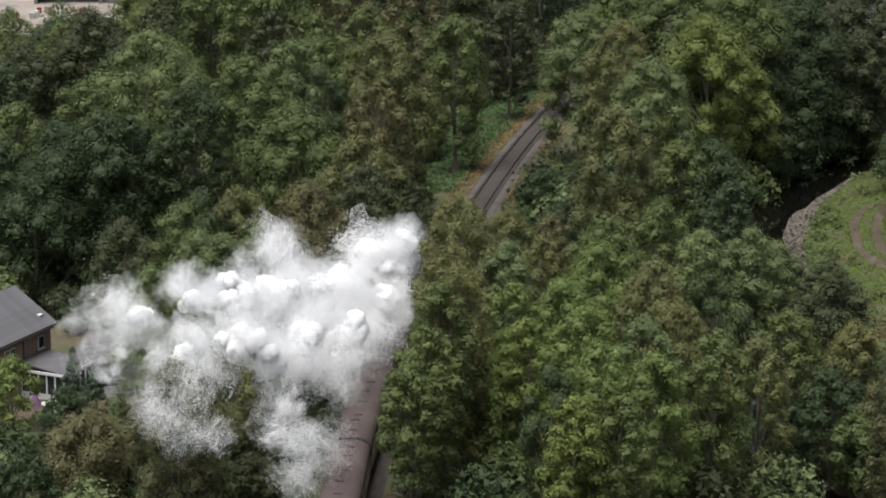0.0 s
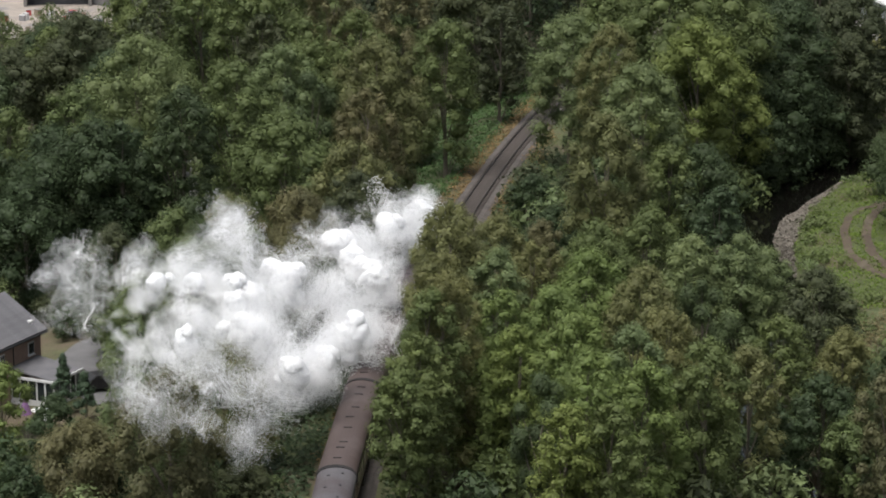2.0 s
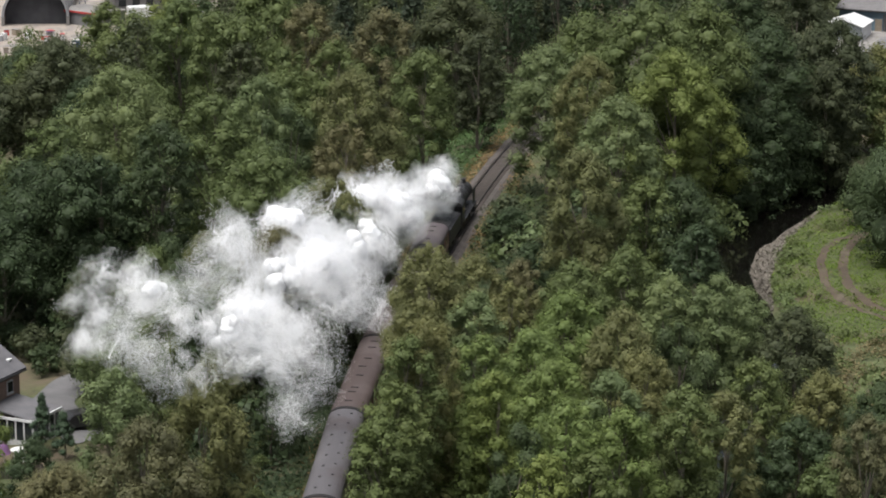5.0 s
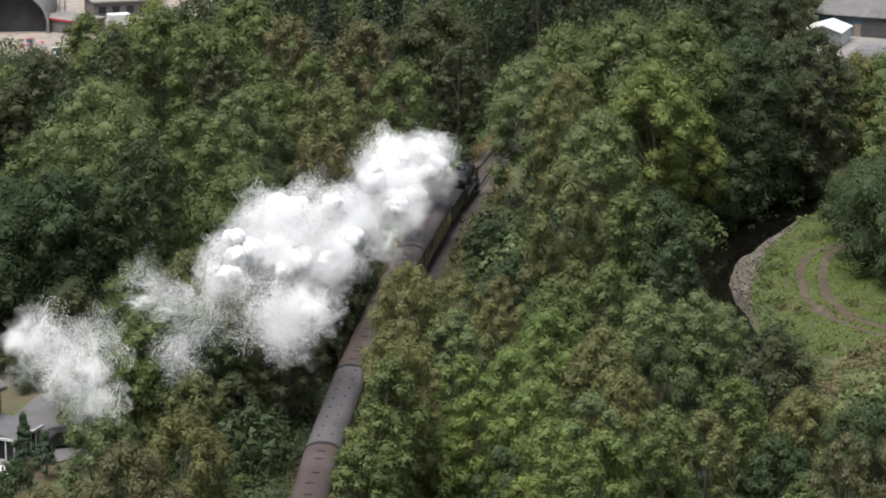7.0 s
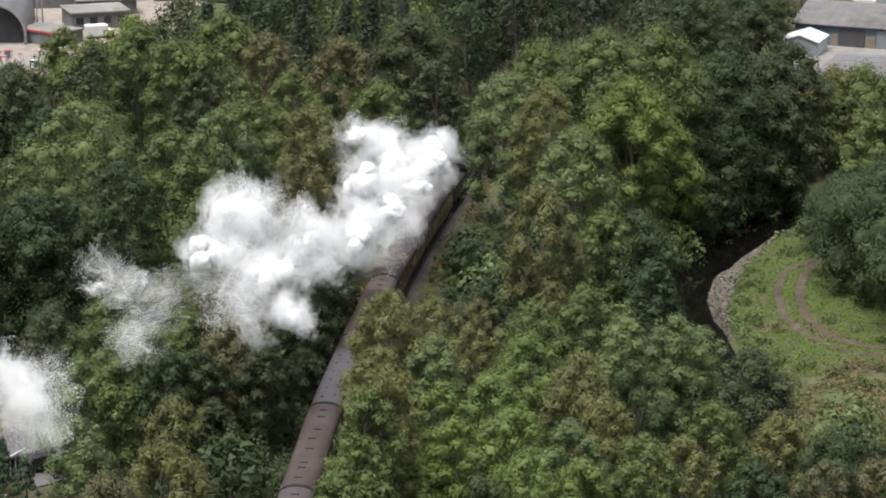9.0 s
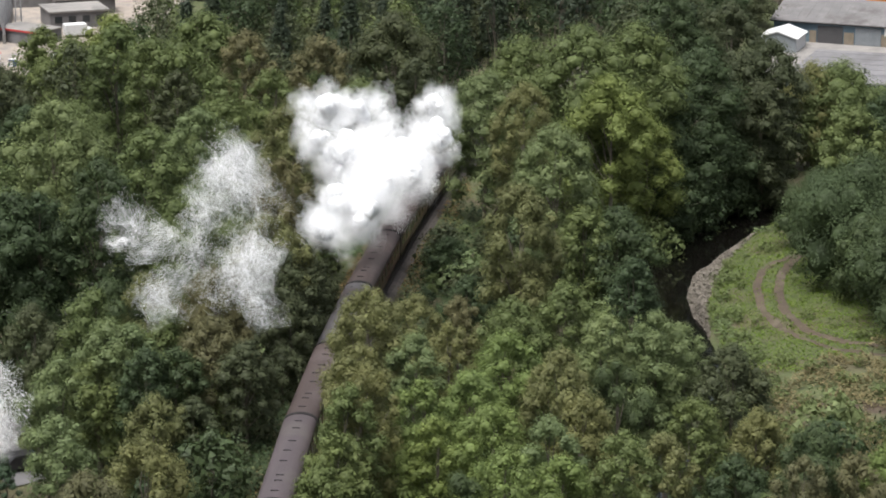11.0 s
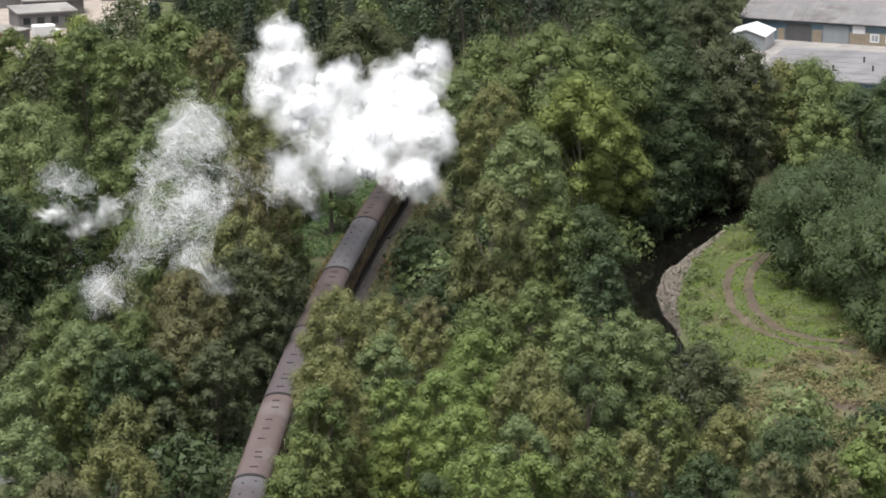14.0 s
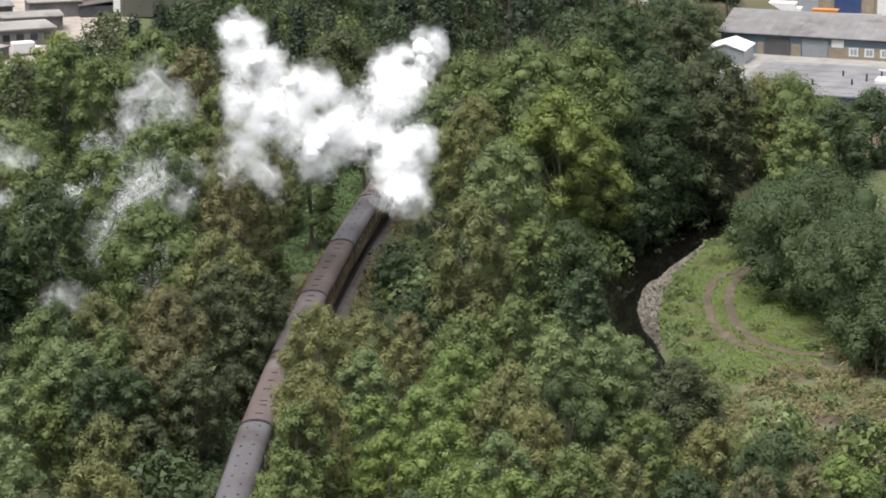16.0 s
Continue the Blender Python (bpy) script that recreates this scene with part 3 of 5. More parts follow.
    tree(-39.0, 345.0, 12.7, 3.2, "green")
    tree(-30.4, 346.3, 14.2, 4.3, "gold")
    tree(41.8, 351.6, 15.9, 5.5, "dark")
    tree(50.2, 353.4, 14.1, 4.8, "dark_olive")
    tree(12.1, 379.3, 12.1, 4.3, "conifer")
    tree(16.8, 386.4, 10.2, 4.8, "conifer")
    tree(52.1, 401.6, 7.1, 5.4, "dark")
    tree(58.3, 421.8, 5.6, 6.1, "dark")
    tree(63.1, 427.0, 3.4, 6.6, "dark_olive")
    tree(71.5, 453.5, 0.3, 5.2, "conifer")
    tree(77.4, 471.3, -0.8, 4.4, "dark")
    tree(56.5, 260.5, 8.8, 6.0, "grey")
    tree(57.0, 250.5, 6.0, 4.8, "grey")
    tree(53.2, 268.5, 5.5, 4.4, "grey")
    tree(54.8, 247.0, 2.6, 3.6, "grey")
    tree(52.5, 284.0, 6.5, 5.2, "grey")
    tree(-29.0, 233.0, 1.8, 2.0, "dark")
    tree(-37.2, 245.8, -1.9, 2.0, "dark")
    tree(-35.1, 243.4, -1.5, 2.0, "dark_olive")
    tree(-33.4, 238.8, -2.1, 2.0, "dark")
    tree(-39.5, 259.3, -1.2, 2.0, "dark")
    tree(-37.3, 256.8, -1.6, 1.9, "dark_olive")
    tree(-41.6, 256.8, -1.4, 2.1, "dark")
    tree(-35.6, 253.8, -1.8, 1.8, "dark")
    tree(-34.2, 248.0, -1.8, 2.0, "dark")
    tree(-26.3, 229.0, 2.4, 2.2, "dark")
    tree(-24.4, 221.5, 4.0, 2.2, "dark")
    tree(-25.2, 186.0, 4.2, 3.6, "brown")
    tree(-29.2, 180.0, 3.4, 2.4, "dark")
    tree(-28.6, 196.0, 3.1, 2.0, "dark")
    tree(-17.6, 178.0, 4.9, 3.2, "light")
    tree(-13.5, 180.0, 3.1, 2.4, "dark_olive")
    tree(8.8, 172.0, 9.9, 2.2, "gold")


def build_far_wood():
    """The wood that closes the valley beyond the seen trees."""
    makers = []
    for kind, h, r in (("dark", 18, 4.6), ("green", 17, 4.4), ("dark_olive", 18, 4.5), ("conifer", 21, 3.4)):
        makers.append((kind, h, r))
    spots = [(x + random.uniform(-2.5, 2.5), y + random.uniform(-2.5, 2.5)) for y in range(333, 476, 8) for x in range(-74, 76, 8)]
    base = {}
    for n, (x, y) in enumerate(spots):
        d = x - float(track_x(y))
        if abs(d) < 6 or (x < -12 and y > 388) or (x > 50 and 346 < y < 434) or (x > 62 and y < 440) or (x < -28 and y > 372) or (x > -20 and y < 344):
            continue
        kind, h, r = makers[(n * 7 + int(y)) % 4 if abs(d) > 14 else (0, 3)[n % 2]]
        z = float(ground_z(x, y))
        if kind not in base:
            base[kind] = tree(x, y, z + h, r, kind, "trees of the far wood")
        else:
            k = random.uniform(0.8, 1.08) * (0.66 if x < -28 else 1.0)
            copy_thing(base[kind], pose(x, y, z, 0, 0, random.uniform(0, 360)) @ Matrix.Diagonal((k, k, k, 1)))


def in_clearing(x, y):
    return to_line(x, y, RIVER) < 4.0 or (36 < x < 56 and 236 < y < 296 and x - 36 > (y - 300) * 0.1) or (39 < x < 57 and 226 < y < 250)


def build_understorey():
    """Bushes that fill the wood below the crowns."""
    base = {}
    kinds = ["dark", "green", "dark_olive", "green", "light", "dark"]
    n = 0
    for y in np.arange(158, 345, 7.2):
        for x in np.arange(-46, 66, 7.2):
            px, py = x + random.uniform(-2, 2), y + random.uniform(-2, 2)
            d = px - float(track_x(py))
            if abs(d) < 5.5 or in_clearing(px, py) or (px < -23 and 200 < py < 240) or (px < -30 and 255 < py < 276):
                continue
            if -16 < d < 0 and 280 < py < 335:
                continue
            kind = kinds[n % 6]
            n += 1
            z = float(ground_z(px, py))
            if kind not in base:
                b = tagged(new("bush"), "dense leafy bush in the undergrowth", "bush", "bushes of the undergrowth")
                me, centres = crown_mesh("foliage", 6.2, 3.9, 0.3, "broad", LEAF[kind], 0.55, 2.0)
                share("foliage", me, b)
                share("stem", trunk_mesh(4.5, 2, centres[::4], BARK), b)
                b.matrix_basis = pose(px, py, z)
                base[kind] = b
            else:
                k = random.uniform(0.75, 1.15)
                copy_thing(base[kind], pose(px, py, z, 0, 0, random.uniform(0, 360)) @ Matrix.Diagonal((k, k, k, 1)))


def build_lineside():
    """Low bushes close to the railway."""
    rng = random.Random(3)
    base = None
    for side, d0, d1, y0, y1, gap, size in ((1, 3.9, 6.5, 226, 282, 3.2, 0.62), (-1, 5.0, 12.0, 160, 256, 2.6, 0.55), (1, 4.2, 7.0, 165, 226, 4.5, 0.7), (-1, 5.5, 10, 256, 278, 3.5, 0.6), (1, 5.0, 9.0, 282, 330, 3.0, 0.7), (0, 3.6, 6.0, 262, 328, 1.2, 1.1)):
        for y in np.arange(y0, y1, gap):
            yy = float(y) + rng.uniform(-1, 1)
            x = float(track_x(yy)) + side * rng.uniform(d0, d1)
            if side == 0:
                x = float(river_x(yy)) - 2.6 - rng.uniform(d0, d1)
            k = size * rng.uniform(0.7, 1.25)
            kind = rng.choice(["dark", "green", "green", "light", "dark_olive"]) if side else "dark"
            spot = pose(x, yy, float(ground_z(x, yy)), 0, 0, rng.uniform(0, 360)) @ Matrix.Diagonal((k, k, k, 1))
            if base is None:
                base = tagged(new("shrub"), "low leafy shrub beside the railway or river", "shrub", "shrubs of the banks")
                me, centres = crown_mesh("foliage", 4.6, 2.9, 0.2, "broad", LEAF["green"], 0.9, 1.35)
                share("foliage", me, base)
                share("stem", trunk_mesh(3.4, 1.6, centres[::4], BARK), base)
                base.matrix_basis = spot
                ob = base
            else:
                ob = copy_thing(base, spot)
            for o in ob.children:
                if o.name.startswith("foliage"):
                    o.material_slots[0].link = "OBJECT"
                    o.material_slots[0].material = LEAF[kind]


# ---- the train ----
COACH_LENGTH, PITCH = 19.9, 20.4


def coach_section(w, z0, z1, crown, inset=0.0):
    """The roof's curve from eave to eave, in (x, z)."""
    return [(w * math.cos(a) if abs(math.cos(a)) < 0.93 else w * math.copysign(0.5 + 0.5 * abs(math.cos(a)), math.cos(a)), z1 + (crown - z1) * math.sin(a) ** 0.8 if math.sin(a) > 0 else z1) for a in np.linspace(0, math.pi, 17)]


def build_coach(roof_material, roof_words, vents):
    """A railway coach on its bogies, its middle at the origin, ahead towards +y."""
    thing = tagged(new("railway_coach"), "maroon passenger coach with a " + roof_words, "railway coach", "coaches of the train")
    h = COACH_LENGTH / 2
    side = [(-1.30, 1.05), (-1.37, 1.6), (-1.37, 2.3), (-1.33, 3.02), (1.33, 3.02), (1.37, 2.3), (1.37, 1.6), (1.30, 1.05)]
    body = part("body", prism(side, -h, h), MAROON, thing)
    roof = part("roof", prism(coach_section(1.36, 0, 3.0, 3.83), -h - 0.02, h + 0.02), roof_material, thing, roof_words)
    for s in (-1, 1):
        bm = boxed(-0.012, 0.012, -h + 0.05, h - 0.05, 0, 0.05)
        part("lining", bm, CREAM, thing, "thin cream waist line", pose(s * 1.372, 0, 1.78))
        me = bpy.data.meshes.new("window")
        bm = boxed(-0.02, 0.02, -0.6, 0.6, -0.42, 0.42, 0.015)
        bm.to_mesh(me)
        bm.free()
        me.materials.append(GLASS)
        for k in range(8):
            share("window", me, thing, pose(s * 1.358, -h + 1.9 + k * (COACH_LENGTH - 3.8) / 7, 2.35))
        for y in (-h + 0.75, h - 0.75, 0.9):
            part("door_handle", boxed(-0.02, 0.02, -0.08, 0.08, -0.02, 0.02), CREAM, thing, "brass door handle", pose(s * 1.385, y, 1.9))
    if vents == "bars":
        bm = boxed(-0.30, 0.30, -0.04, 0.04, -0.03, 0.06, 0.015)
    else:
        bm = boxed(-0.10, 0.10, -0.13, 0.13, -0.03, 0.12, 0.03)
    vent = bpy.data.meshes.new("ventilator")
    bm.to_mesh(vent)
    bm.free()
    vent.materials.append(BLACK)
    if vents == "bars":
        for y in (-8.4, -6.1, -4.9, -1.6, 0.9, 3.2, 6.4, 8.2):
            share("ventilator", vent, roof, pose(random.uniform(-0.12, 0.12), y, 3.83))
    else:
        for k in range(8):
            for x in (-0.45, 0.45):
                share("ventilator", vent, roof, pose(x + random.uniform(-0.05, 0.05), -8.4 + k * 2.4 + (0.5 if x > 0 else 0), 3.72))
    for s in (-1, 1):
        ring = prism(coach_section(1.40, 0, 2.98, 3.89) + [(-1.38, 1.1), (1.38, 1.1)], -0.11, 0.11)
        part("gangway", ring, RUBBER, thing, "black rubber gangway at the coach end", pose(0, s * (h + 0.12), 0))
        bogie = part("bogie", boxed(-1.05, 1.05, -1.9, 1.9, 0.45, 0.85, 0.04), BLACK, thing, "black bogie frame", pose(0, s * (h - 3.4), 0))
        for y in (-1.25, 1.25):
            for x in (-0.78, 0.78):
                part("wheel", tubed((x - 0.06, 0, 0), (x + 0.06, 0, 0), 0.46, 0.46, 20), STEEL, bogie, "", pose(0, y, 0.46))
    part("underframe", boxed(-1.1, 1.1, -h + 0.3, h - 0.3, 0.82, 1.08, 0.02), BLACK, thing)
    part("battery_box", boxed(-1.15, -0.5, -1.6, 1.3, 0.42, 0.84, 0.03), BLACK, thing)
    part("vacuum_tank", tubed((0.7, -1.2, 0.6), (0.7, 1.2, 0.6), 0.26, 0.26, 14), BLACK, thing)
    return thing


def build_locomotive():
    """A black steam locomotive with its tender; its front stands at y = 0 and it runs towards +y."""
    thing = tagged(new("steam_locomotive"), "black steam locomotive with a tender at the head of the train", "locomotive")
    boiler = part("boiler", tubed((0, -1.9, 2.55), (0, -7.6, 2.6), 0.78, 0.86, 28), BOILER, thing, "black lagged boiler barrel")
    for y in (-2.8, -4.1, -5.5, -6.8):
        part("boiler_band", tubed((0, y - 0.04, 2.57), (0, y + 0.04, 2.57), 0.83 + 0.012 * abs(y), 0.83 + 0.012 * abs(y), 28), BLACK, boiler)
    smoke = part("smokebox", tubed((0, -0.35, 2.55), (0, -1.95, 2.55), 0.86, 0.86, 28), BLACK, thing)
    part("smokebox_door", tubed((0, -0.37, 2.55), (0, -0.18, 2.55), 0.70, 0.52, 24), BLACK, smoke)
    bm = tubed((0, -1.15, 3.3), (0, -1.15, 3.75), 0.28, 0.24, 18)
    tube(bm, (0, -1.15, 3.75), (0, -1.15, 3.92), 0.33, 0.30, 18)
    part("chimney", bm, BLACK, thing)
    bm = bmesh.new()
    bmesh.ops.create_uvsphere(bm, u_segments=16, v_segments=8, radius=0.36, matrix=Matrix.Translation((0, -4.8, 3.42)) @ Matrix.Diagonal((1, 1, 0.95, 1)))
    part("steam_dome", bm, BLACK, thing)
    bm = boxed(-0.85, 0.85, -9.3, -7.5, 1.3, 3.3, 0.2)
    part("firebox", bm, BOILER, thing)
    cab = part("cab", boxed(-1.3, 1.3, -11.0, -9.2, 1.25, 3.2, 0.04), BLACK, thing)
    part("cab_roof", prism(coach_section(1.36, 0, 3.2, 3.75), -11.3, -9.1), BLACK, cab, "curved black cab roof")
    for s in (-1, 1):
        part("cab_window", boxed(-0.02, 0.02, -0.4, 0.4, -0.3, 0.3), GLASS, cab, "", pose(s * 1.3, -10.1, 2.6))
        part("running_plate", boxed(-0.45, 0.45, -10.9, -0.1, 1.28, 1.36, 0.01), BLACK, thing, "", pose(s * 0.87, 0, 0))
        part("cylinder", tubed((s * 1.08, -2.3, 0.9), (s * 1.08, -1.1, 0.9), 0.36, 0.36, 18), BLACK, thing)
        part("smoke_deflector", boxed(-0.02, 0.02, -2.2, -0.3, 1.36, 2.95, 0.01), BLACK, thing, "upright black smoke deflector plate", pose(s * 1.12, 0, 0))
        part("coupling_rod", boxed(-0.04, 0.04, -8.2, -3.8, 0.78, 0.92, 0.01), STEEL, thing, "", pose(s * 0.98, 0, 0))
        part("buffer", tubed((s * 0.87, -0.2, 1.05), (s * 0.87, 0.35, 1.05), 0.12, 0.22, 16), BLACK, thing)
        for y in (-4.0, -6.0, -8.0):
            part("driving_wheel", tubed((s * 0.74, y, 0.86), (s * 0.88, y, 0.86), 0.86, 0.86, 28), BLACK, thing)
        part("leading_wheel", tubed((s * 0.74, -1.8, 0.46), (s * 0.86, -1.8, 0.46), 0.46, 0.46, 20), BLACK, thing)
    part("buffer_beam", boxed(-1.25, 1.25, -0.25, -0.1, 0.85, 1.3, 0.02), MAROON, thing, "red buffer beam")
    part("frame", boxed(-0.6, 0.6, -11.0, -0.2, 0.7, 1.3, 0.02), BLACK, thing)
    tender = part("tender", boxed(-1.3, 1.3, -19.6, -12.0, 1.1, 2.75, 0.05), BLACK, thing, "black riveted tender body")
    bm = bmesh.new()
    bmesh.ops.create_grid(bm, x_segments=14, y_segments=26, size=0.5, matrix=Matrix.Translation((0, -15.4, 2.8)) @ Matrix.Diagonal((2.2, 6.0, 1, 1)))
    for v in bm.verts:
        v.co.z += 0.38 * math.exp(-((v.co.x / 0.8) ** 2)) + random.uniform(-0.06, 0.06)
    part("coal", bm, COAL, tender, "heaped black coal")
    for s in (-1, 1):
        for y in (-13.4, -15.7, -18.0):
            part("tender_wheel", tubed((s * 0.74, y, 0.6), (s * 0.88, y, 0.6), 0.6, 0.6, 22), BLACK, thing)
    return thing


def build_train():
    kinds = {
        "brown": (ROOF_BROWN, "dull brown roof with bar ventilators", "bars"),
        "grey": (ROOF_GREY, "pale grey roof and small ventilators", "dots"),
        "mauve": (ROOF_MAUVE, "mauve grey roof with bar ventilators", "bars"),
        "pink": (ROOF_PINK, "faded pinkish roof with bar ventilators", "bars"),
    }
    protos, coaches = {}, []
    for kind in ("mauve", "brown", "brown", "grey", "brown", "mauve", "pink", "grey", "mauve"):
        if kind in protos:
            coaches.append(copy_thing(protos[kind], Matrix()))
        else:
            protos[kind] = build_coach(*kinds[kind])
            coaches.append(protos[kind])
    return build_locomotive(), coaches


# ---- ground cover ----
def cover(name, spots, kind, label, size, lift, category, upright=0.4):
    """Low plants over the ground as one object: leaves round given spots (x, y)."""
    rng = np.random.default_rng(len(spots) + 3)
    p = np.asarray(spots, float)
    z = ground_z(p[:, 0], p[:, 1]) + rng.random(len(p)) ** 1.5 * lift * (0.6 + 0.8 * np.sin(p[:, 0] * 0.8) ** 2 * np.sin(p[:, 1] * 0.6 + 1) ** 2) + 0.03
    c = np.column_stack([p, z])
    nrm = rng.normal(0, 0.45, (len(p), 3)) + np.array([0, 0, 1.0])
    along = rng.normal(size=(len(p), 3)) + np.array([0, 0, upright])
    hl = rng.uniform(0.6, 1.3, len(p)) * size
    v, f = leaf_shapes(c, nrm, along, hl * rng.uniform(0.4, 0.8, len(p)), hl)
    return tagged(new(name, raw_mesh(name, v, f, [LEAF[kind]])), label, category, kind="stuff")


def beside_track(n, d0, d1, y0, y1, seed, clump=0.0):
    rng = np.random.default_rng(seed)
    y = rng.uniform(y0, y1, n)
    d = d0 + (d1 - d0) * rng.random(n)
    keep = np.ones(n, bool)
    if clump:
        keep = np.sin(y * 0.55 + d) + np.sin(y * 0.21 + 2 * d + seed) + rng.normal(0, 0.7, n) > clump
    return np.column_stack([track_x(y) + d, y])[keep]


RUT_A = [(48.5, 288), (44.8, 283.4), (42.9, 276.5), (42.2, 268.0), (42.9, 260.3), (45.0, 255.4), (47.6, 252.3), (52, 250)]
RUT_B = [(49.5, 288.5), (46.4, 281.2), (44.9, 274), (44.3, 265.8), (45.2, 259.6), (47.2, 256.2), (51.5, 253.2)]


def build_cover():
    cover("bracken", np.concatenate([beside_track(5200, -4.0, -1.9, 258, 345, 1), beside_track(3600, 1.9, 4.2, 262, 335, 2, -0.3), beside_track(1800, -3.4, -1.7, 165, 255, 3, 0.2)]), "bracken", "rust brown bracken and dry grass beside the rails", 0.13, 0.5, "bracken")
    cover("ivy", beside_track(24000, -17, -3.2, 276, 350, 4), "ivy", "dark green ivy and nettles over the railway bank", 0.17, 0.7, "undergrowth")
    cover("brambles", np.concatenate([beside_track(26000, -14, -2.6, 158, 258, 5), beside_track(9000, 2.6, 9, 165, 300, 6)]), "dark", "low brambles along the railway", 0.21, 1.1, "undergrowth")
    cover("dry_grass", beside_track(3000, 2.2, 5, 255, 320, 8, 0.1), "olive", "tall dry grass beside the rails", 0.16, 0.7, "grass")
    rng = np.random.default_rng(12)
    p = np.column_stack([rng.uniform(31, 66, 155000), rng.uniform(222, 322, 155000)])
    p[:, 0] += 0.3 * np.sin(p[:, 1] * 1.1)
    r, c = to_line(p[:, 0], p[:, 1], RIVER), np.minimum(to_line(p[:, 0], p[:, 1], RUT_A), to_line(p[:, 0], p[:, 1], RUT_B))
    blot = np.sin(p[:, 0] * 0.9 + np.sin(p[:, 1] * 0.4)) * np.sin(p[:, 1] * 0.55 + 2) + rng.normal(0, 0.25, len(p))
    bald = blot > 0.3
    gravel = (p[:, 1] > 262) & (p[:, 1] < 304) & (p[:, 0] < river_x(p[:, 1]) + gravel_edge(p[:, 1]) + rng.normal(0, 0.25, len(p)))
    ok = (r > 3.2) & ~gravel & ((c > 0.42) | (rng.random(len(p)) < 0.06))
    green = p[:, 1] > 247 + 1.5 * np.sin(p[:, 0]) + np.clip(p[:, 0] - 44, 0, 9) * 0.9
    cover("meadow_grass", p[ok & green & (rng.random(len(p)) < 0.8)], "grass", "bright green meadow grass by the river", 0.10, 0.25, "grass")
    cover("rough_scrub", p[ok & ~green & ~bald & (rng.random(len(p)) < 0.8)], "straw", "rough straw coloured grass and scrub", 0.17, 1.0, "grass")
    cover("trodden_grass", p[ok & (c < 1.0) & (blot > 0.0) & (rng.random(len(p)) < 0.3)], "straw", "dry flattened grass beside the wheel ruts", 0.09, 0.12, "grass")
    tall = np.sin(p[:, 0] * 1.3 + 1) + np.sin(p[:, 1] * 0.9) + np.sin(p[:, 0] * 0.4 - p[:, 1] * 0.5)
    riverside = p[:, 0] < np.interp(p[:, 1], [250, 262, 278, 290], [40.5, 39.6, 41.3, 44])
    cover("weed_tufts", p[ok & ((tall > 2.3) & (c > 1.0) | riverside & (tall > 0.5) | ~green & (tall > 1.7))], "green", "clumps of tall green weeds in the meadow", 0.17, 1.5, "undergrowth")
    cover("nettles", p[ok & (c > 1.2) & (tall < -1.6)], "green", "dark clumps of nettles in the meadow", 0.16, 1.2, "undergrowth")
    far_bank = p[(r > 2.7) & (r < 11) & (p[:, 0] < river_x(p[:, 1]))]
    cover("bank_ivy", far_bank, "dark", "dark ivy and brambles on the shaded river bank", 0.2, 0.9, "undergrowth")
    edge = p[(r > 3.2) & (r < 5.0) & (np.sin(p[:, 1] * 0.7) > -0.2) & ((p[:, 1] < 268) | (p[:, 1] > 299))]
    cover("bank_weeds", edge, "light", "pale green weeds on the river bank", 0.16, 0.9, "undergrowth")


def build_banks():
    LEAF["gravel"] = surface("river_gravel", (0.108, 0.094, 0.077), (0.145, 0.128, 0.106), 1.2, 0.95, bump=0.5, fine=7.0, dist=0.04)
    rng = np.random.default_rng(21)
    y = rng.uniform(263, 303, 14000)
    x = river_x(y) + 2.1 + rng.random(14000) * (gravel_edge(y) - 2.1)
    cover("gravel_bank", np.column_stack([x, y]), "gravel", "pale gravel bar on the inside of the river bend", 0.17, 0.06, "gravel", 0.0)
    soil = surface("bare_soil", (0.044, 0.031, 0.021), (0.068, 0.050, 0.033), 0.9, 0.95, bump=0.6, fine=6.0, dist=0.05, stain=(0.087, 0.072, 0.050))
    strip("rut", RUT_A, 0.48, 0.42, None, soil, "worn brown wheel rut of a farm track", "dirt track", 0.05)
    strip("rut", RUT_B, 0.45, 0.6, None, soil, "worn brown wheel rut of a farm track", "dirt track", 0.055)
    strip("bare_patch", [(40.5, 236.5), (43, 235), (46, 236.5), (49, 235)], 1.3, 1.1, None, soil, "patch of bare trodden soil", "bare soil", 0.04)


# ---- buildings ----
SLATE = surface("roof_tiles", (0.082, 0.081, 0.087), (0.113, 0.109, 0.116), 0.8, 0.75)
BRICK = surface("brown_brick", (0.228, 0.156, 0.125), (0.281, 0.198, 0.160), 1.5, 0.9, fine=18.0)
RED_BRICK = surface("red_brick", (0.182, 0.070, 0.052), (0.219, 0.091, 0.067), 1.0, 0.9)
WHITE = surface("white_paint", (0.518, 0.518, 0.511), (0.573, 0.573, 0.566), 1.5, 0.5, bump=0.05)
ASBESTOS = surface("sheet_roof", (0.112, 0.108, 0.108), (0.152, 0.145, 0.144), 0.35, 0.9, stain=(0.084, 0.077, 0.075))
FELT = surface("felt_roof", (0.119, 0.117, 0.122), (0.152, 0.147, 0.150), 0.3, 0.9, stain=(0.097, 0.093, 0.095))
BLUE_GREY = surface("blue_grey_cladding", (0.100, 0.150, 0.185), (0.125, 0.180, 0.215), 0.8, 0.6)
BLUE = surface("blue_cladding", (0.017, 0.037, 0.109), (0.026, 0.049, 0.131), 0.8, 0.5)
STONE = surface("buff_stone", (0.186, 0.153, 0.111), (0.238, 0.199, 0.150), 1.4, 0.9)
SHUTTER = surface("roller_shutter", (0.073, 0.070, 0.071), (0.091, 0.088, 0.090), 0.8, 0.5)
SHUTTER_PALE = surface("pale_shutter", (0.201, 0.219, 0.231), (0.237, 0.255, 0.268), 0.8, 0.5)
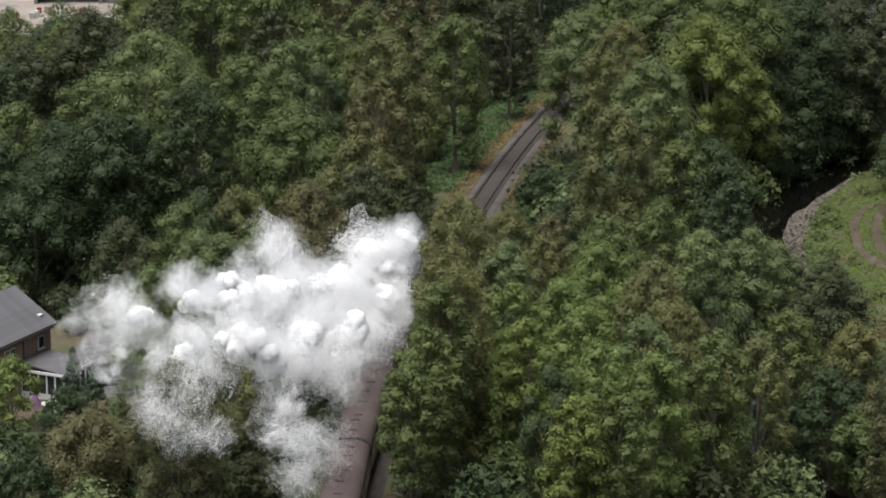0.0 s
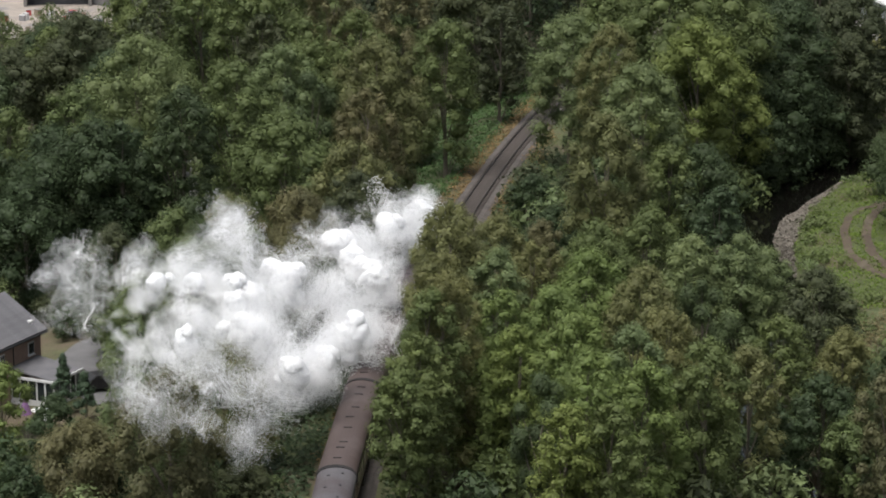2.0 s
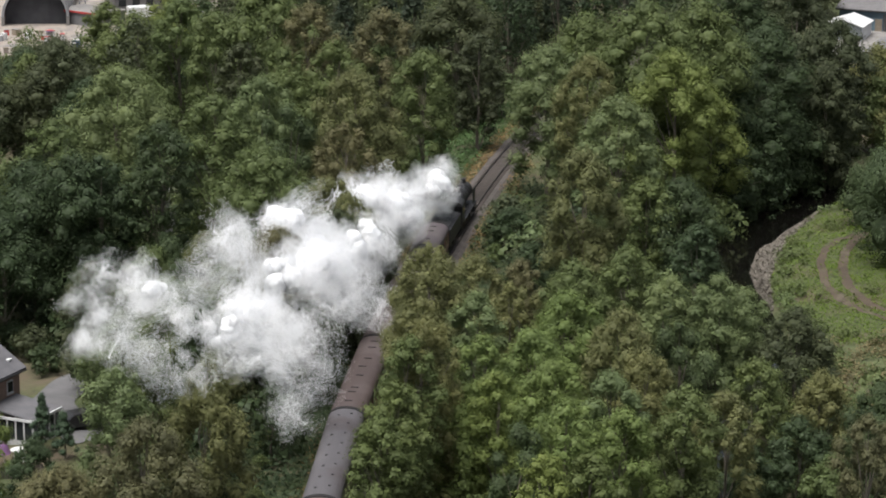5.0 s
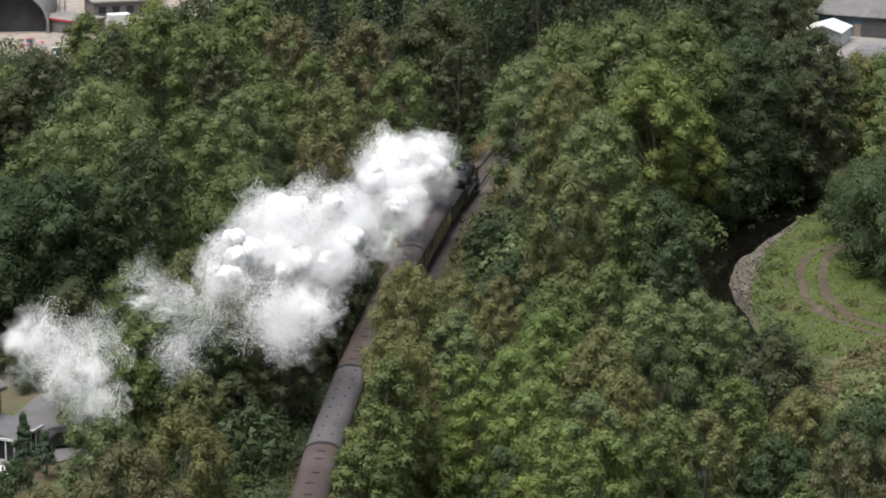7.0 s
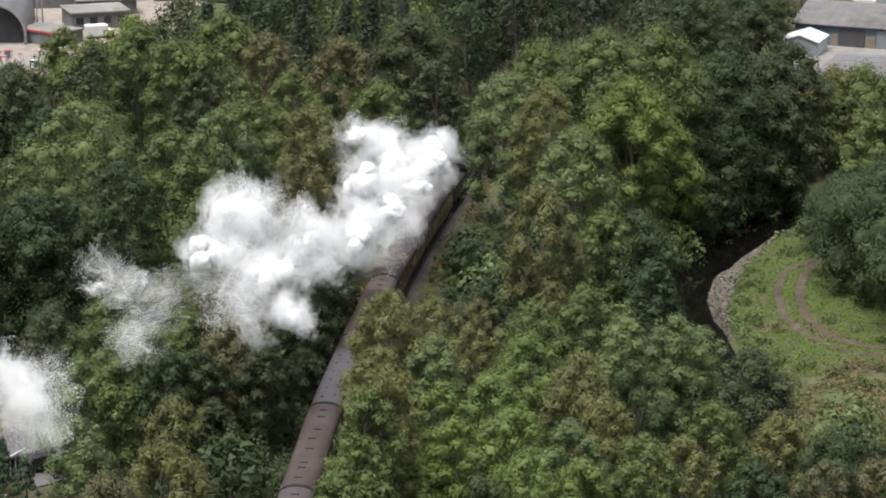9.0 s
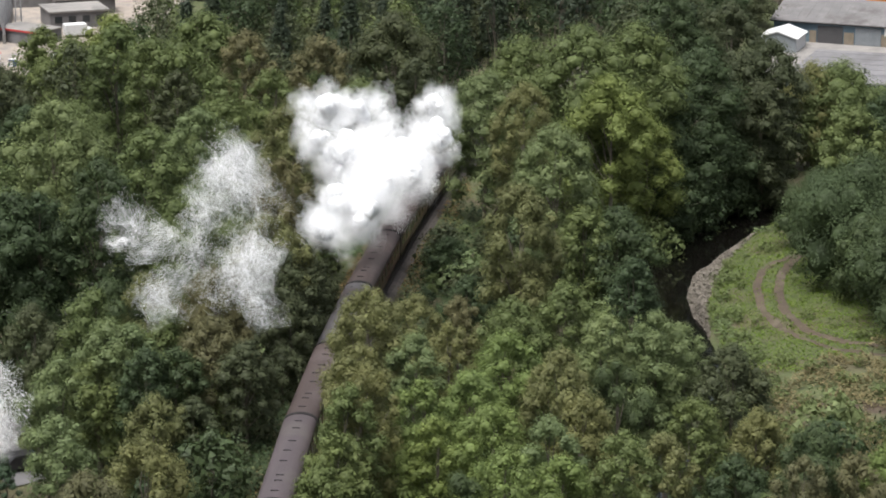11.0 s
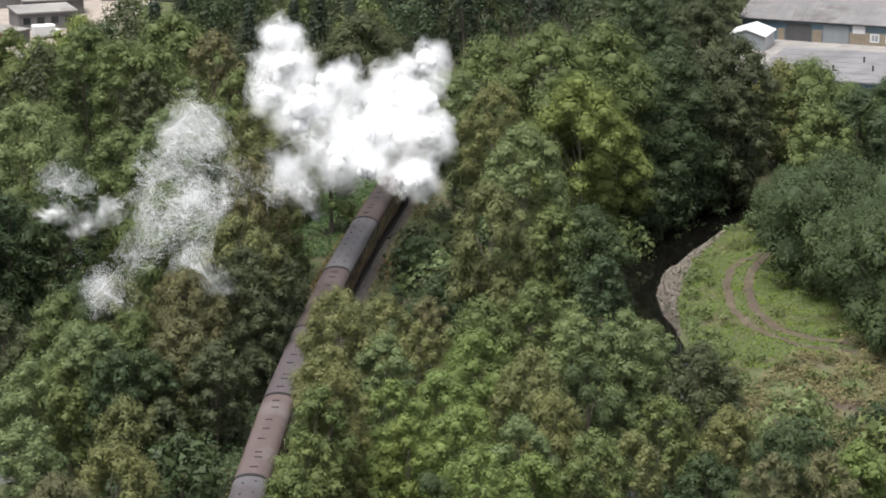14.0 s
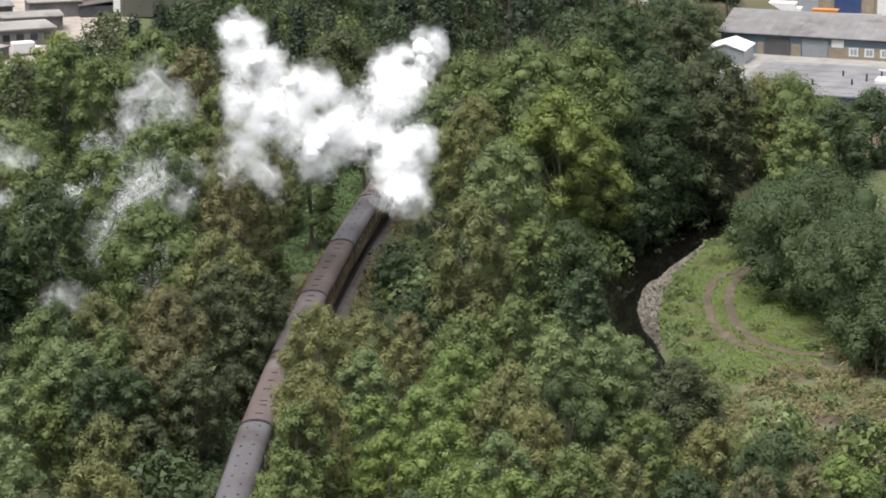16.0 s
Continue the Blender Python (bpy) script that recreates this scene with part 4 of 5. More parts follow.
CONCRETE = surface("concrete", (0.164, 0.155, 0.146), (0.210, 0.196, 0.182), 0.5, 0.9, stain=(0.128, 0.121, 0.114))
SAND = surface("sandy_yard", (0.205, 0.175, 0.150), (0.260, 0.225, 0.190), 0.4, 0.95, stain=(0.150, 0.140, 0.135))
TARMAC = surface("tarmac", (0.087, 0.085, 0.087), (0.118, 0.114, 0.116), 0.4, 0.95)
CORRUGATED = surface("corrugated_metal", (0.255, 0.255, 0.261), (0.316, 0.316, 0.322), 0.6, 0.45, 0.3)
DARK_SHEET = surface("dark_sheet", (0.038, 0.038, 0.043), (0.057, 0.057, 0.061), 0.6, 0.9)
OLIVE_SHEET = surface("olive_cladding", (0.072, 0.069, 0.053), (0.087, 0.085, 0.066), 0.4, 0.8)
RED = surface("red_paint", (0.319, 0.034, 0.034), (0.380, 0.053, 0.049), 1.0, 0.5)
PURPLE = surface("purple_cloth", (0.152, 0.076, 0.167), (0.198, 0.106, 0.213), 1.0, 0.9)
ORANGE = surface("orange_paint", (0.418, 0.152, 0.038), (0.471, 0.198, 0.053), 1.0, 0.6)


def placed(name, label, category, x, y, z, turn, group=""):
    return_ob = tagged(new(name), label, category, group)
    return_ob.matrix_basis = pose(x, y, z, 0, 0, turn)
    return return_ob


def paving(name, corners, material, label):
    bm = bmesh.new()
    bm.faces.new([bm.verts.new((x, y, -4.72)) for x, y in corners])
    low = bmesh.ops.extrude_face_region(bm, geom=bm.faces[:])["geom"]
    bmesh.ops.translate(bm, vec=(0, 0, -1.2), verts=[v for v in low if isinstance(v, bmesh.types.BMVert)])
    bmesh.ops.recalc_face_normals(bm, faces=bm.faces)
    me = bpy.data.meshes.new(name)
    bm.to_mesh(me)
    bm.free()
    me.materials.append(material)
    return tagged(new(name, me), label, "yard", kind="structure")


def build_house():
    """A brick house, its long wall along local y; local x = 0 is the wall that faces the railway."""
    h = placed("house", "brown brick house with a grey tiled gable roof", "house", -33.3, 223.6, -5.0, -25)
    prof = [(-7.4, -1.0), (-7.4, 5.2), (-3.7, 7.6), (0, 5.2), (0, -1.0)]
    part("wall", prism(prof, -13.0, -0.35), BRICK, h)
    roof = part("roof", prism([(-7.9, 5.0), (-3.7, 7.75), (0.5, 5.0), (0.5, 5.18), (-3.7, 7.95), (-7.9, 5.18)], -13.3, 0), SLATE, h, "grey concrete roof tiles")
    course = bpy.data.meshes.new("tile_course")
    bm = prism([(0, 0), (0.30, -0.20), (0.30, -0.165), (0, 0.045)], -13.3, 0)
    bm.to_mesh(course)
    bm.free()
    course.materials.append(SLATE)
    for k in range(14):
        share("tile_course", course, roof, pose(-3.7 + k * 0.30, 0, 7.955 - k * 0.198))
    part("roof_vent", boxed(-0.2, 0.2, -0.25, 0.25, 0, 0.16, 0.02), WHITE, roof, "", pose(-0.6, -1.0, 5.88))
    part("gutter", boxed(0.48, 0.60, -13.3, 0, 4.92, 5.02, 0.02), BLACK, h)
    part("downpipe", tubed((0.07, -4.6, 0), (0.07, -4.6, 4.95), 0.05, 0.05, 8), BLACK, h)
    for y, w in ((-6.6, 1.5), (-1.9, 0.9), (-9.8, 1.5)):
        win = part("window", boxed(-0.03, 0.05, -w / 2, w / 2, -0.55, 0.55, 0.01), WHITE, h, "white framed window", pose(0.02, y, 3.9))
        k = 2 if w > 1 else 1
        for j in range(k):
            part("pane", boxed(0.045, 0.06, -w / 2 / k + 0.07, w / 2 / k - 0.07, -0.45, 0.45), GLASS, win, "", pose(0, (j - (k - 1) / 2) * w / k, 0))
        part("window_sill", boxed(0, 0.14, -w / 2 - 0.06, w / 2 + 0.06, -0.63, -0.56), WHITE, win)
    c = placed("conservatory", "white framed conservatory with a grey lean-to roof", "conservatory", -33.3, 223.6, -5.0, -25)
    part("roof", prism([(0.01, 2.9), (4.4, 2.3), (4.4, 2.4), (0.01, 3.05)], -5.2, -0.9), SLATE, c, "grey felt lean-to roof")
    part("fascia", boxed(4.38, 4.5, -5.3, -0.8, 2.2, 2.42), WHITE, c)
    part("fascia", boxed(0.02, 4.5, -5.32, -5.2, 2.2, 2.42), WHITE, c)
    part("base_wall", boxed(0.02, 4.35, -5.15, -1.0, -0.5, 0.5), WHITE, c)
    for k in range(6):
        part("post", boxed(-0.06, 0.06, -0.06, 0.06, 0.5, 2.25), WHITE, c, "", pose(0.15 + k * 0.83, -5.14, 0))
        part("post", boxed(-0.06, 0.06, -0.06, 0.06, 0.5, 2.25), WHITE, c, "", pose(4.33, -5.14 + k * 0.82, 0))
    part("pane", boxed(0.1, 4.3, -5.13, -5.10, 0.5, 2.2), GLASS, c)
    part("pane", boxed(4.30, 4.33, -5.1, -1.1, 0.5, 2.2), GLASS, c)
    t = placed("garden_table", "white plastic garden table on the patio", "table", -32.4, 214.8, float(ground_z(-32.4, 214.8)), 20)
    part("tabletop", tubed((0, 0, 0.70), (0, 0, 0.75), 0.75, 0.75, 20), WHITE, t)
    for a in range(4):
        part("leg", tubed((0.5 * math.cos(a * 1.57), 0.5 * math.sin(a * 1.57), -0.1), (0.4 * math.cos(a * 1.57), 0.4 * math.sin(a * 1.57), 0.71), 0.035, 0.035, 8), WHITE, t)
    u = placed("parasol", "folded purple garden parasol", "parasol", -33.4, 213.2, float(ground_z(-33.4, 213.2)), 0)
    part("pole", tubed((0, 0, -0.2), (0, 0, 2.4), 0.03, 0.03, 8), WHITE, u)
    part("canopy", tubed((0, 0, 1.0), (0, 0, 2.35), 0.55, 0.06, 10), PURPLE, u)
    for x, y, a in ((-31.6, 212.6, 10), (-33.9, 215.6, 80), (-30.4, 213.8, 200)):
        ch = placed("garden_chair", "white plastic garden chair", "chair", x, y, float(ground_z(x, y)), a, "garden chairs")
        part("seat", boxed(-0.25, 0.25, -0.25, 0.25, 0.42, 0.46, 0.01), WHITE, ch)
        part("backrest", boxed(-0.25, 0.25, 0.22, 0.27, 0.46, 0.95, 0.01), WHITE, ch)
        for lx in (-0.22, 0.22):
            for ly in (-0.22, 0.22):
                part("leg", tubed((lx, ly, -0.1), (lx, ly, 0.43), 0.025, 0.02, 6), WHITE, ch)
    f = placed("garden_fence", "low dark boarded fence below the garden", "fence", -31.5, 209.5, float(ground_z(-31.5, 209.5)), 12)
    for k in range(16):
        part("board", boxed(-0.14, 0.14, -0.015, 0.015, -0.3, 1.2, 0.01), SLEEPER, f, "", pose(-3 + k * 0.31, 0, 0))
    for n, (x, y, s) in enumerate(((-30.6, 216.0, 5.2), (-28.6, 214.0, 4.2))):
        tree(x, y, float(ground_z(x, y)) + s, 1.3, "conifer_small", "garden conifers")


def build_road():
    strip("road", [(-70, 254), (-52, 260), (-40, 266), (-33, 271), (-26, 279), (-24, 292), (-30, 320)], 3.2, 3.2, None, TARMAC, "grey tarmac road under the trees", "road", 0.14)
    strip("road_marking", [(-50, 260.9), (-44, 263.8)], 0.12, 0.12, None, WHITE, "worn white line on the road", "road marking", 0.16)
    strip("drive", [(-26.0, 245), (-30, 236), (-32.0, 229.5), (-29.0, 223), (-27, 219)], 2.0, 2.0, None, TARMAC, "grey drive beside the house", "drive", 0.12)
    car = placed("parked_car", "dark parked car on the drive by the house", "car", -28.4, 222.0, float(ground_z(-28.4, 222.0)) + 0.12, 28)
    body = prism([(-2.1, 0.25), (-2.1, 0.85), (-1.2, 0.95), (-0.6, 1.42), (0.9, 1.42), (1.6, 0.95), (2.1, 0.85), (2.1, 0.25)], -0.85, 0.85)
    bmesh.ops.bevel(body, geom=body.edges[:], offset=0.06, segments=2, affect="EDGES")
    part("body", body, BLACK, car)
    part("windscreen", boxed(1.0, 1.5, -0.7, 0.7, 0.98, 1.30, 0.02), GLASS, car)
    for x in (-1.3, 1.3):
        for y in (-0.8, 0.8):
            part("wheel", tubed((x, y - 0.1, 0.31), (x, y + 0.1, 0.31), 0.31, 0.31, 18), BLACK, car)


def build_sheds():
    """The works yard beyond the river: long shed, white hut, flat-roofed block and the units behind."""
    paving("pavement", [(60, 372), (125, 350), (150, 470), (62, 500)], CONCRETE, "pale concrete yard of the works")
    s = placed("workshop_shed", "long workshop with a grey sheet roof and blue grey wall", "industrial shed", 72.2, 426.0, -4.72, -24.5)
    L = 52.0
    part("wall", prism([(0, 0), (0, 3.2), (9.5, 5.3), (19, 3.2), (19, 0)], -4.6, L, None), BLUE_GREY, s, "blue grey clad wall", pose(0, 0, 0, 0, 0, -90) @ Matrix.Diagonal((-1, 1, 1, 1)))
    roof = part("roof", prism([(-0.5, 3.12), (9.5, 5.45), (19.5, 3.12), (19.5, 3.3), (9.5, 5.63), (-0.5, 3.3)], -5.2, L + 0.6), ASBESTOS, s, "weathered grey fibre cement roof", pose(0, 0, 0, 0, 0, -90) @ Matrix.Diagonal((-1, 1, 1, 1)))
    rib = bpy.data.meshes.new("sheet_joint")
    bm = tubed((-0.5, 0, 3.31), (9.5, 0, 5.64), 0.028, 0.028, 5)
    bm.to_mesh(rib)
    bm.free()
    rib.materials.append(ASBESTOS)
    for k in range(39):
        share("sheet_joint", rib, roof, pose(0, -3.95 + k * 1.45, 0))
    front = [("door", 2.6, 4.1, 2.75, SHUTTER, "dark grey roller shutter"), ("door", 8.7, 4.1, 2.75, SHUTTER_PALE, "pale blue grey roller shutter")]
    for name, x, w, hh, m, words in front:
        d = part(name, boxed(0, w, -0.14, 0.02, 0.0, hh), m, s, words, pose(x, 0, 0))
        slat = bpy.data.meshes.new("slat")
        bm = boxed(0, w, -0.17, -0.13, 0, 0.09, 0.01)
        bm.to_mesh(slat)
        bm.free()
        slat.materials.append(m)
        for k in range(14):
            share("slat", slat, d, pose(0, 0, 0.05 + k * 0.19))
    for x, w in ((1.3, 1.1), (6.9, 1.6), (12.9, 2.6)):
        part("pier", boxed(0, w, -0.16, 0.02, 0, 1.9), STONE, s, "buff stone pier", pose(x, 0, 0))
    part("base_wall", boxed(15.5, 50, -0.12, 0.02, 0, 1.9), STONE, s, "buff stone lower wall")
    for k in range(9):
        win = part("window", boxed(0, 1.5, -0.17, -0.02, 0.5, 1.85), WHITE, s, "white framed window", pose(16.2 + k * 2.5, 0, 0))
        part("pane", boxed(0.3, 0.72, -0.19, -0.15, 0.72, 1.65), SHUTTER_PALE, win)
        part("pane", boxed(0.82, 1.3, -0.19, -0.15, 0.72, 1.65), SHUTTER_PALE, win)
    part("signboard", boxed(13.4, 15.4, -0.22, -0.1, 1.75, 3.0, 0.02), WHITE, s, "blank white signboard")
    part("gutter", boxed(-5.1, L + 0.5, -0.62, -0.48, 3.05, 3.2), BLACK, s)

    w = placed("white_hut", "small hut with a white pitched roof", "hut", 66.9, 424.6, -4.72, -22)
    part("wall", prism([(0, -0.3), (0, 2.1), (2.9, 3.0), (5.8, 2.1), (5.8, -0.3)], -7.0, 0), SHUTTER_PALE, w, "grey boarded wall")
    part("roof", prism([(-0.3, 2.05), (2.9, 3.08), (6.1, 2.05), (6.1, 2.2), (2.9, 3.25), (-0.3, 2.2)], -7.3, 0.3), WHITE, w, "white sheet roof")
    for k in range(7):
        part("board", boxed(5.8, 5.84, -0.4, 0.4, 0, 2.0), WHITE, w, "", pose(0, -0.6 - k * 0.95, 0))

    b = placed("flat_roofed_block", "flat-roofed workshop block with blue cladding", "industrial building", 69.2, 404.5, -4.72, -22)
    part("wall", boxed(2.0, 42, -24, 0, -0.3, 2.5), BLUE, b, "bright blue clad wall")
    part("roof", boxed(1.8, 42.2, -24.2, 0.2, 2.5, 2.75, 0.03), FELT, b, "grey felt flat roof")
    for k in range(6):
        part("felt_seam", boxed(1.8, 42.2, -0.03, 0.03, 2.75, 2.775), FELT, b, "", pose(0, -2 - k * 4, 0))
    for x, y in ((15.5, -9), (19.5, -12), (18, -15.5), (21, -8), (24, -10), (12.5, -17)):
        part("roof_flue", tubed((x, y, 2.7), (x, y, 3.6 + 0.3 * (int(x) % 3)), 0.13, 0.13, 10), BLACK, b, "dark metal roof flue")
    part("skylight", boxed(21, 27, -14, -11, 2.75, 3.4, 0.1), WHITE, b, "white rooflight")
    part("pipe_rail", tubed((20, -4.5, 3.1), (30, -4.5, 3.1), 0.12, 0.12, 8), WHITE, b, "white pipe along the roof")

    r = placed("unit_row", "row of industrial units with blue and pale doors", "industrial building", 78, 469.5, -4.72, -18)
    part("wall", boxed(0, 60, 0, 14, 0, 5.0), STONE, r, "buff block wall")
    part("roof", boxed(-0.4, 60.4, -0.4, 14.4, 5.0, 5.3, 0.04), FELT, r)
    for k, m in enumerate((BLUE, SHUTTER_PALE, BLUE, WHITE, BLUE, SHUTTER_PALE, BLUE)):
        part("door", boxed(0, 4.6, -0.12, 0.05, 0, 3.8), m, r, "large roller door", pose(1.5 + k * 7.4, 0, 0))
        part("pier", boxed(4.9, 6.9, -0.2, 0.05, 0, 4.2), STONE, r, "", pose(1.5 + k * 7.4, 0, 0))
    for x, y, m, words in ((84.5, 463.5, WHITE, "white parked van in the yard"), (91, 459.5, ORANGE, "orange skip in the yard")):
        v = placed("parked_van" if m is WHITE else "skip", words, "van" if m is WHITE else "skip", x, y, -4.72, -20)
        if m is WHITE:
            part("body", boxed(-2.6, 2.2, -1.0, 1.0, 0.35, 2.2, 0.15), m, v)
            part("cab", boxed(2.1, 3.2, -0.95, 0.95, 0.35, 1.4, 0.15), m, v)
            for wx in (-1.7, 2.0):
                for wy in (-0.95, 0.95):
                    part("wheel", tubed((wx, wy - 0.1, 0.34), (wx, wy + 0.1, 0.34), 0.34, 0.34, 16), BLACK, v)
        else:
            part("body", prism([(-1.6, 0.1), (-2.2, 1.4), (2.2, 1.4), (1.6, 0.1)], -0.9, 0.9), m, v)
            part("rim", boxed(-2.25, 2.25, -0.95, 0.95, 1.36, 1.46), m, v)


def build_left_yard():
    """The scrapyard and works on the other side."""
    paving("pavement", [(-80, 395), (-34, 402), (-30, 462), (-10, 520), (-90, 520)], SAND, "sandy beaten yard of the works")
    q = placed("arched_shed", "round-backed corrugated metal shed with an open dark end", "industrial shed", -59.5, 427.5, -4.72, 4)
    outer = [(5.2 * math.cos(a), 1.3 + 5.2 * math.sin(a)) for a in np.linspace(0, math.pi, 25)]
    inner = [(4.95 * math.cos(a), 1.3 + 4.95 * math.sin(a)) for a in np.linspace(math.pi, 0, 25)]
    part("vault", prism(outer + inner, 0, 26), CORRUGATED, q, "ribbed pale metal vault")
    rib = bpy.data.meshes.new("rib")
    bm = prism([(5.32 * math.cos(a), 1.3 + 5.32 * math.sin(a)) for a in np.linspace(0, math.pi, 25)] + [(5.19 * math.cos(a), 1.3 + 5.19 * math.sin(a)) for a in np.linspace(math.pi, 0, 25)], 0, 0.18)
    bm.to_mesh(rib)
    bm.free()
    rib.materials.append(CORRUGATED)
    for k in range(44):
        share("rib", rib, q, pose(0, 0.1 + k * 0.58, 0))
    # the vault's dim inside, put in as a near-black sheet behind the open end
    part("end_wall", prism([(4.9 * math.cos(a), 1.3 + 4.9 * math.sin(a)) for a in np.linspace(0, math.pi, 25)] + [(-4.9, 0), (4.9, 0)], 2.0, 2.2), DARK_SHEET, q, "dark sheet standing for the shade inside the vault")
    for s in (-1, 1):
        part("side_wall", boxed(-0.25, 0.25, 0, 26, 0, 1.5), CONCRETE, q, "", pose(s * 5.1, 0, 0))
    l = placed("low_shed", "low grey shed with a red fascia", "shed", -56.4, 431.0, -4.72, -36)
    part("wall", boxed(0, 9, 0, 6, 0, 2.0), FELT, l, "grey clad wall")
    part("roof", boxed(-0.2, 9.2, -0.2, 6.2, 2.0, 2.2, 0.03), CONCRETE, l)
    part("fascia", boxed(-0.25, 9.25, -0.28, -0.2, 1.95, 2.25), RED, l, "red fascia board")
    f = placed("flat_block", "grey flat-roofed block beside the sandy yard", "industrial building", -48.4, 441.0, -4.72, 18)
    part("wall", boxed(0, 9.5, 0, 8, 0, 2.6), ASBESTOS, f)
    part("roof", boxed(-0.3, 9.8, -0.3, 8.3, 2.6, 2.9, 0.03), CONCRETE, f, "pale flat roof")
    for k in range(4):
        part("window", boxed(0, 1.2, -0.06, 0.05, 0.9, 2.0), GLASS, f, "", pose(0.7 + k * 2.3, 0, 0))
    for k, (x, y, w, d, hh) in enumerate(((-49, 455, 10, 6, 2.4), (-60, 462, 12, 8, 3.0), (-46, 470, 9, 7, 2.6))):
        g = placed("yard_building", "grey flat-roofed yard building", "industrial building", x, y, -4.72, 12, "yard buildings")
        part("wall", boxed(0, w, 0, d, 0, hh), ASBESTOS, g)
        part("roof", boxed(-0.3, w + 0.3, -0.3, d + 0.3, hh, hh + 0.25, 0.03), FELT if k % 2 else CONCRETE, g)
        part("door", boxed(1, 3, -0.06, 0.04, 0, 2.0), SHUTTER, g)
    r = placed("brick_works", "red brick works with a dark lean-to roof", "factory", -41.0, 474, -4.72, 2)
    part("wall", boxed(0, 9.6, 0, 14, 0, 9), RED_BRICK, r)
    part("roof", prism([(3.2, 1.9), (9.8, 2.8), (9.8, 3.0), (3.2, 2.1)], -4.0, -0.02), SHUTTER, r, "dark lean-to roof")
    part("lean_to_wall", boxed(3.5, 9.5, -3.8, -0.02, 0, 2.0), DARK_SHEET, r)
    part("white_door", boxed(9.3, 10.5, -4.1, -3.9, 0.4, 4.4), WHITE, r)
    for x in (1.0, 3.4):
        part("window", boxed(x, x + 0.8, -0.08, 0.05, 3.9, 5.6), WHITE, r, "white framed window")
    o = placed("olive_shed", "large plain olive grey metal shed", "industrial shed", -30.0, 470, -4.72, -1)
    part("wall", boxed(0, 15, 0, 24, 0, 9), OLIVE_SHEET, o)
    part("roof", prism([(-0.4, 9.0), (7.5, 11.0), (15.4, 9.0), (15.4, 9.2), (7.5, 11.2), (-0.4, 9.2)], -0.3, 24.3), OLIVE_SHEET, o)
    v = placed("parked_van", "white van parked among yard clutter", "van", -43.6, 434.0, -4.72, 20)
    part("body", boxed(-2.0, 1.6, -0.95, 0.95, 0.35, 2.2, 0.18), WHITE, v)
    part("cab", boxed(1.5, 2.6, -0.9, 0.9, 0.35, 1.4, 0.15), WHITE, v)
    for wx in (-1.3, 1.6):
        for wy in (-0.9, 0.9):
            part("wheel", tubed((wx, wy - 0.1, 0.34), (wx, wy + 0.1, 0.34), 0.34, 0.34, 16), BLACK, v)
    rng = random.Random(5)
    tints = (WHITE, CONCRETE, SAND, WHITE, RED, BLUE, STONE, WHITE, CORRUGATED)
    for k in range(46):
        x, y = rng.uniform(-66, -38), rng.uniform(402, 422)
        if k < 18:
            x, y = rng.uniform(-44.5, -39.5), rng.uniform(401, 416)
        sx, sy, sz = rng.uniform(0.4, 1.3), rng.uniform(0.4, 1.2), rng.uniform(0.3, 1.2)
        c = placed("scrap_crate", "heap of scrap and crates in the yard", "crate", x, y, -4.72, rng.uniform(0, 180), "yard clutter")
        part("body", boxed(-sx / 2, sx / 2, -sy / 2, sy / 2, 0, sz, 0.03), tints[k % 9], c)
        part("lid", boxed(-sx / 2 - 0.03, sx / 2 + 0.03, -sy / 2 - 0.03, sy / 2 + 0.03, sz, sz + 0.06, 0.01), tints[(k + 4) % 9], c)
    m = placed("lattice_mast", "slim white lattice mast in the yard", "mast", -53.2, 437.5, -4.72, 0)
    for a in range(4):
        part("leg", tubed((0.5 * (1 if a % 2 else -1), 0.5 * (1 if a > 1 else -1), 0), (0.3 * (1 if a % 2 else -1), 0.3 * (1 if a > 1 else -1), 12), 0.07, 0.05, 6), CORRUGATED, m)
    for k in range(12):
        part("brace", tubed((-0.5 + 0.016 * k, -0.5, k), (0.5 - 0.016 * k, -0.5, k + 1), 0.04, 0.04, 5), CORRUGATED, m)


# ---- steam ----
def core_mesh(seed):
    """The thick heart of a billow: a rounded, softly lumped closed body of radius about 1."""
    rng = np.random.default_rng(seed)
    bm = bmesh.new()
    bmesh.ops.create_icosphere(bm, subdivisions=4, radius=1.0)
    d = unit(np.array([v.co for v in bm.verts]))
    faces = np.array([[v.index for v in f.verts] for f in bm.faces])
    bm.free()
    r = np.full(len(d), 0.80)
    for freq, amp in ((2.2, 0.10), (4.5, 0.07), (9.0, 0.045), (16.0, 0.02)):
        a, q = rng.uniform(0, 6.28, 3), unit(rng.normal(size=(3, 3)))
        lump = np.abs(np.sin(freq * d @ q[0] + a[0]) + np.sin(freq * d @ q[1] + a[1]) + np.sin(freq * d @ q[2] + a[2])) / 3
        r += amp * (2.2 * lump - 1.0)
    me = raw_mesh("core", d * r[:, None], faces, [STEAM])
    me.polygons.foreach_set("use_smooth", [True] * len(me.polygons))
    return me


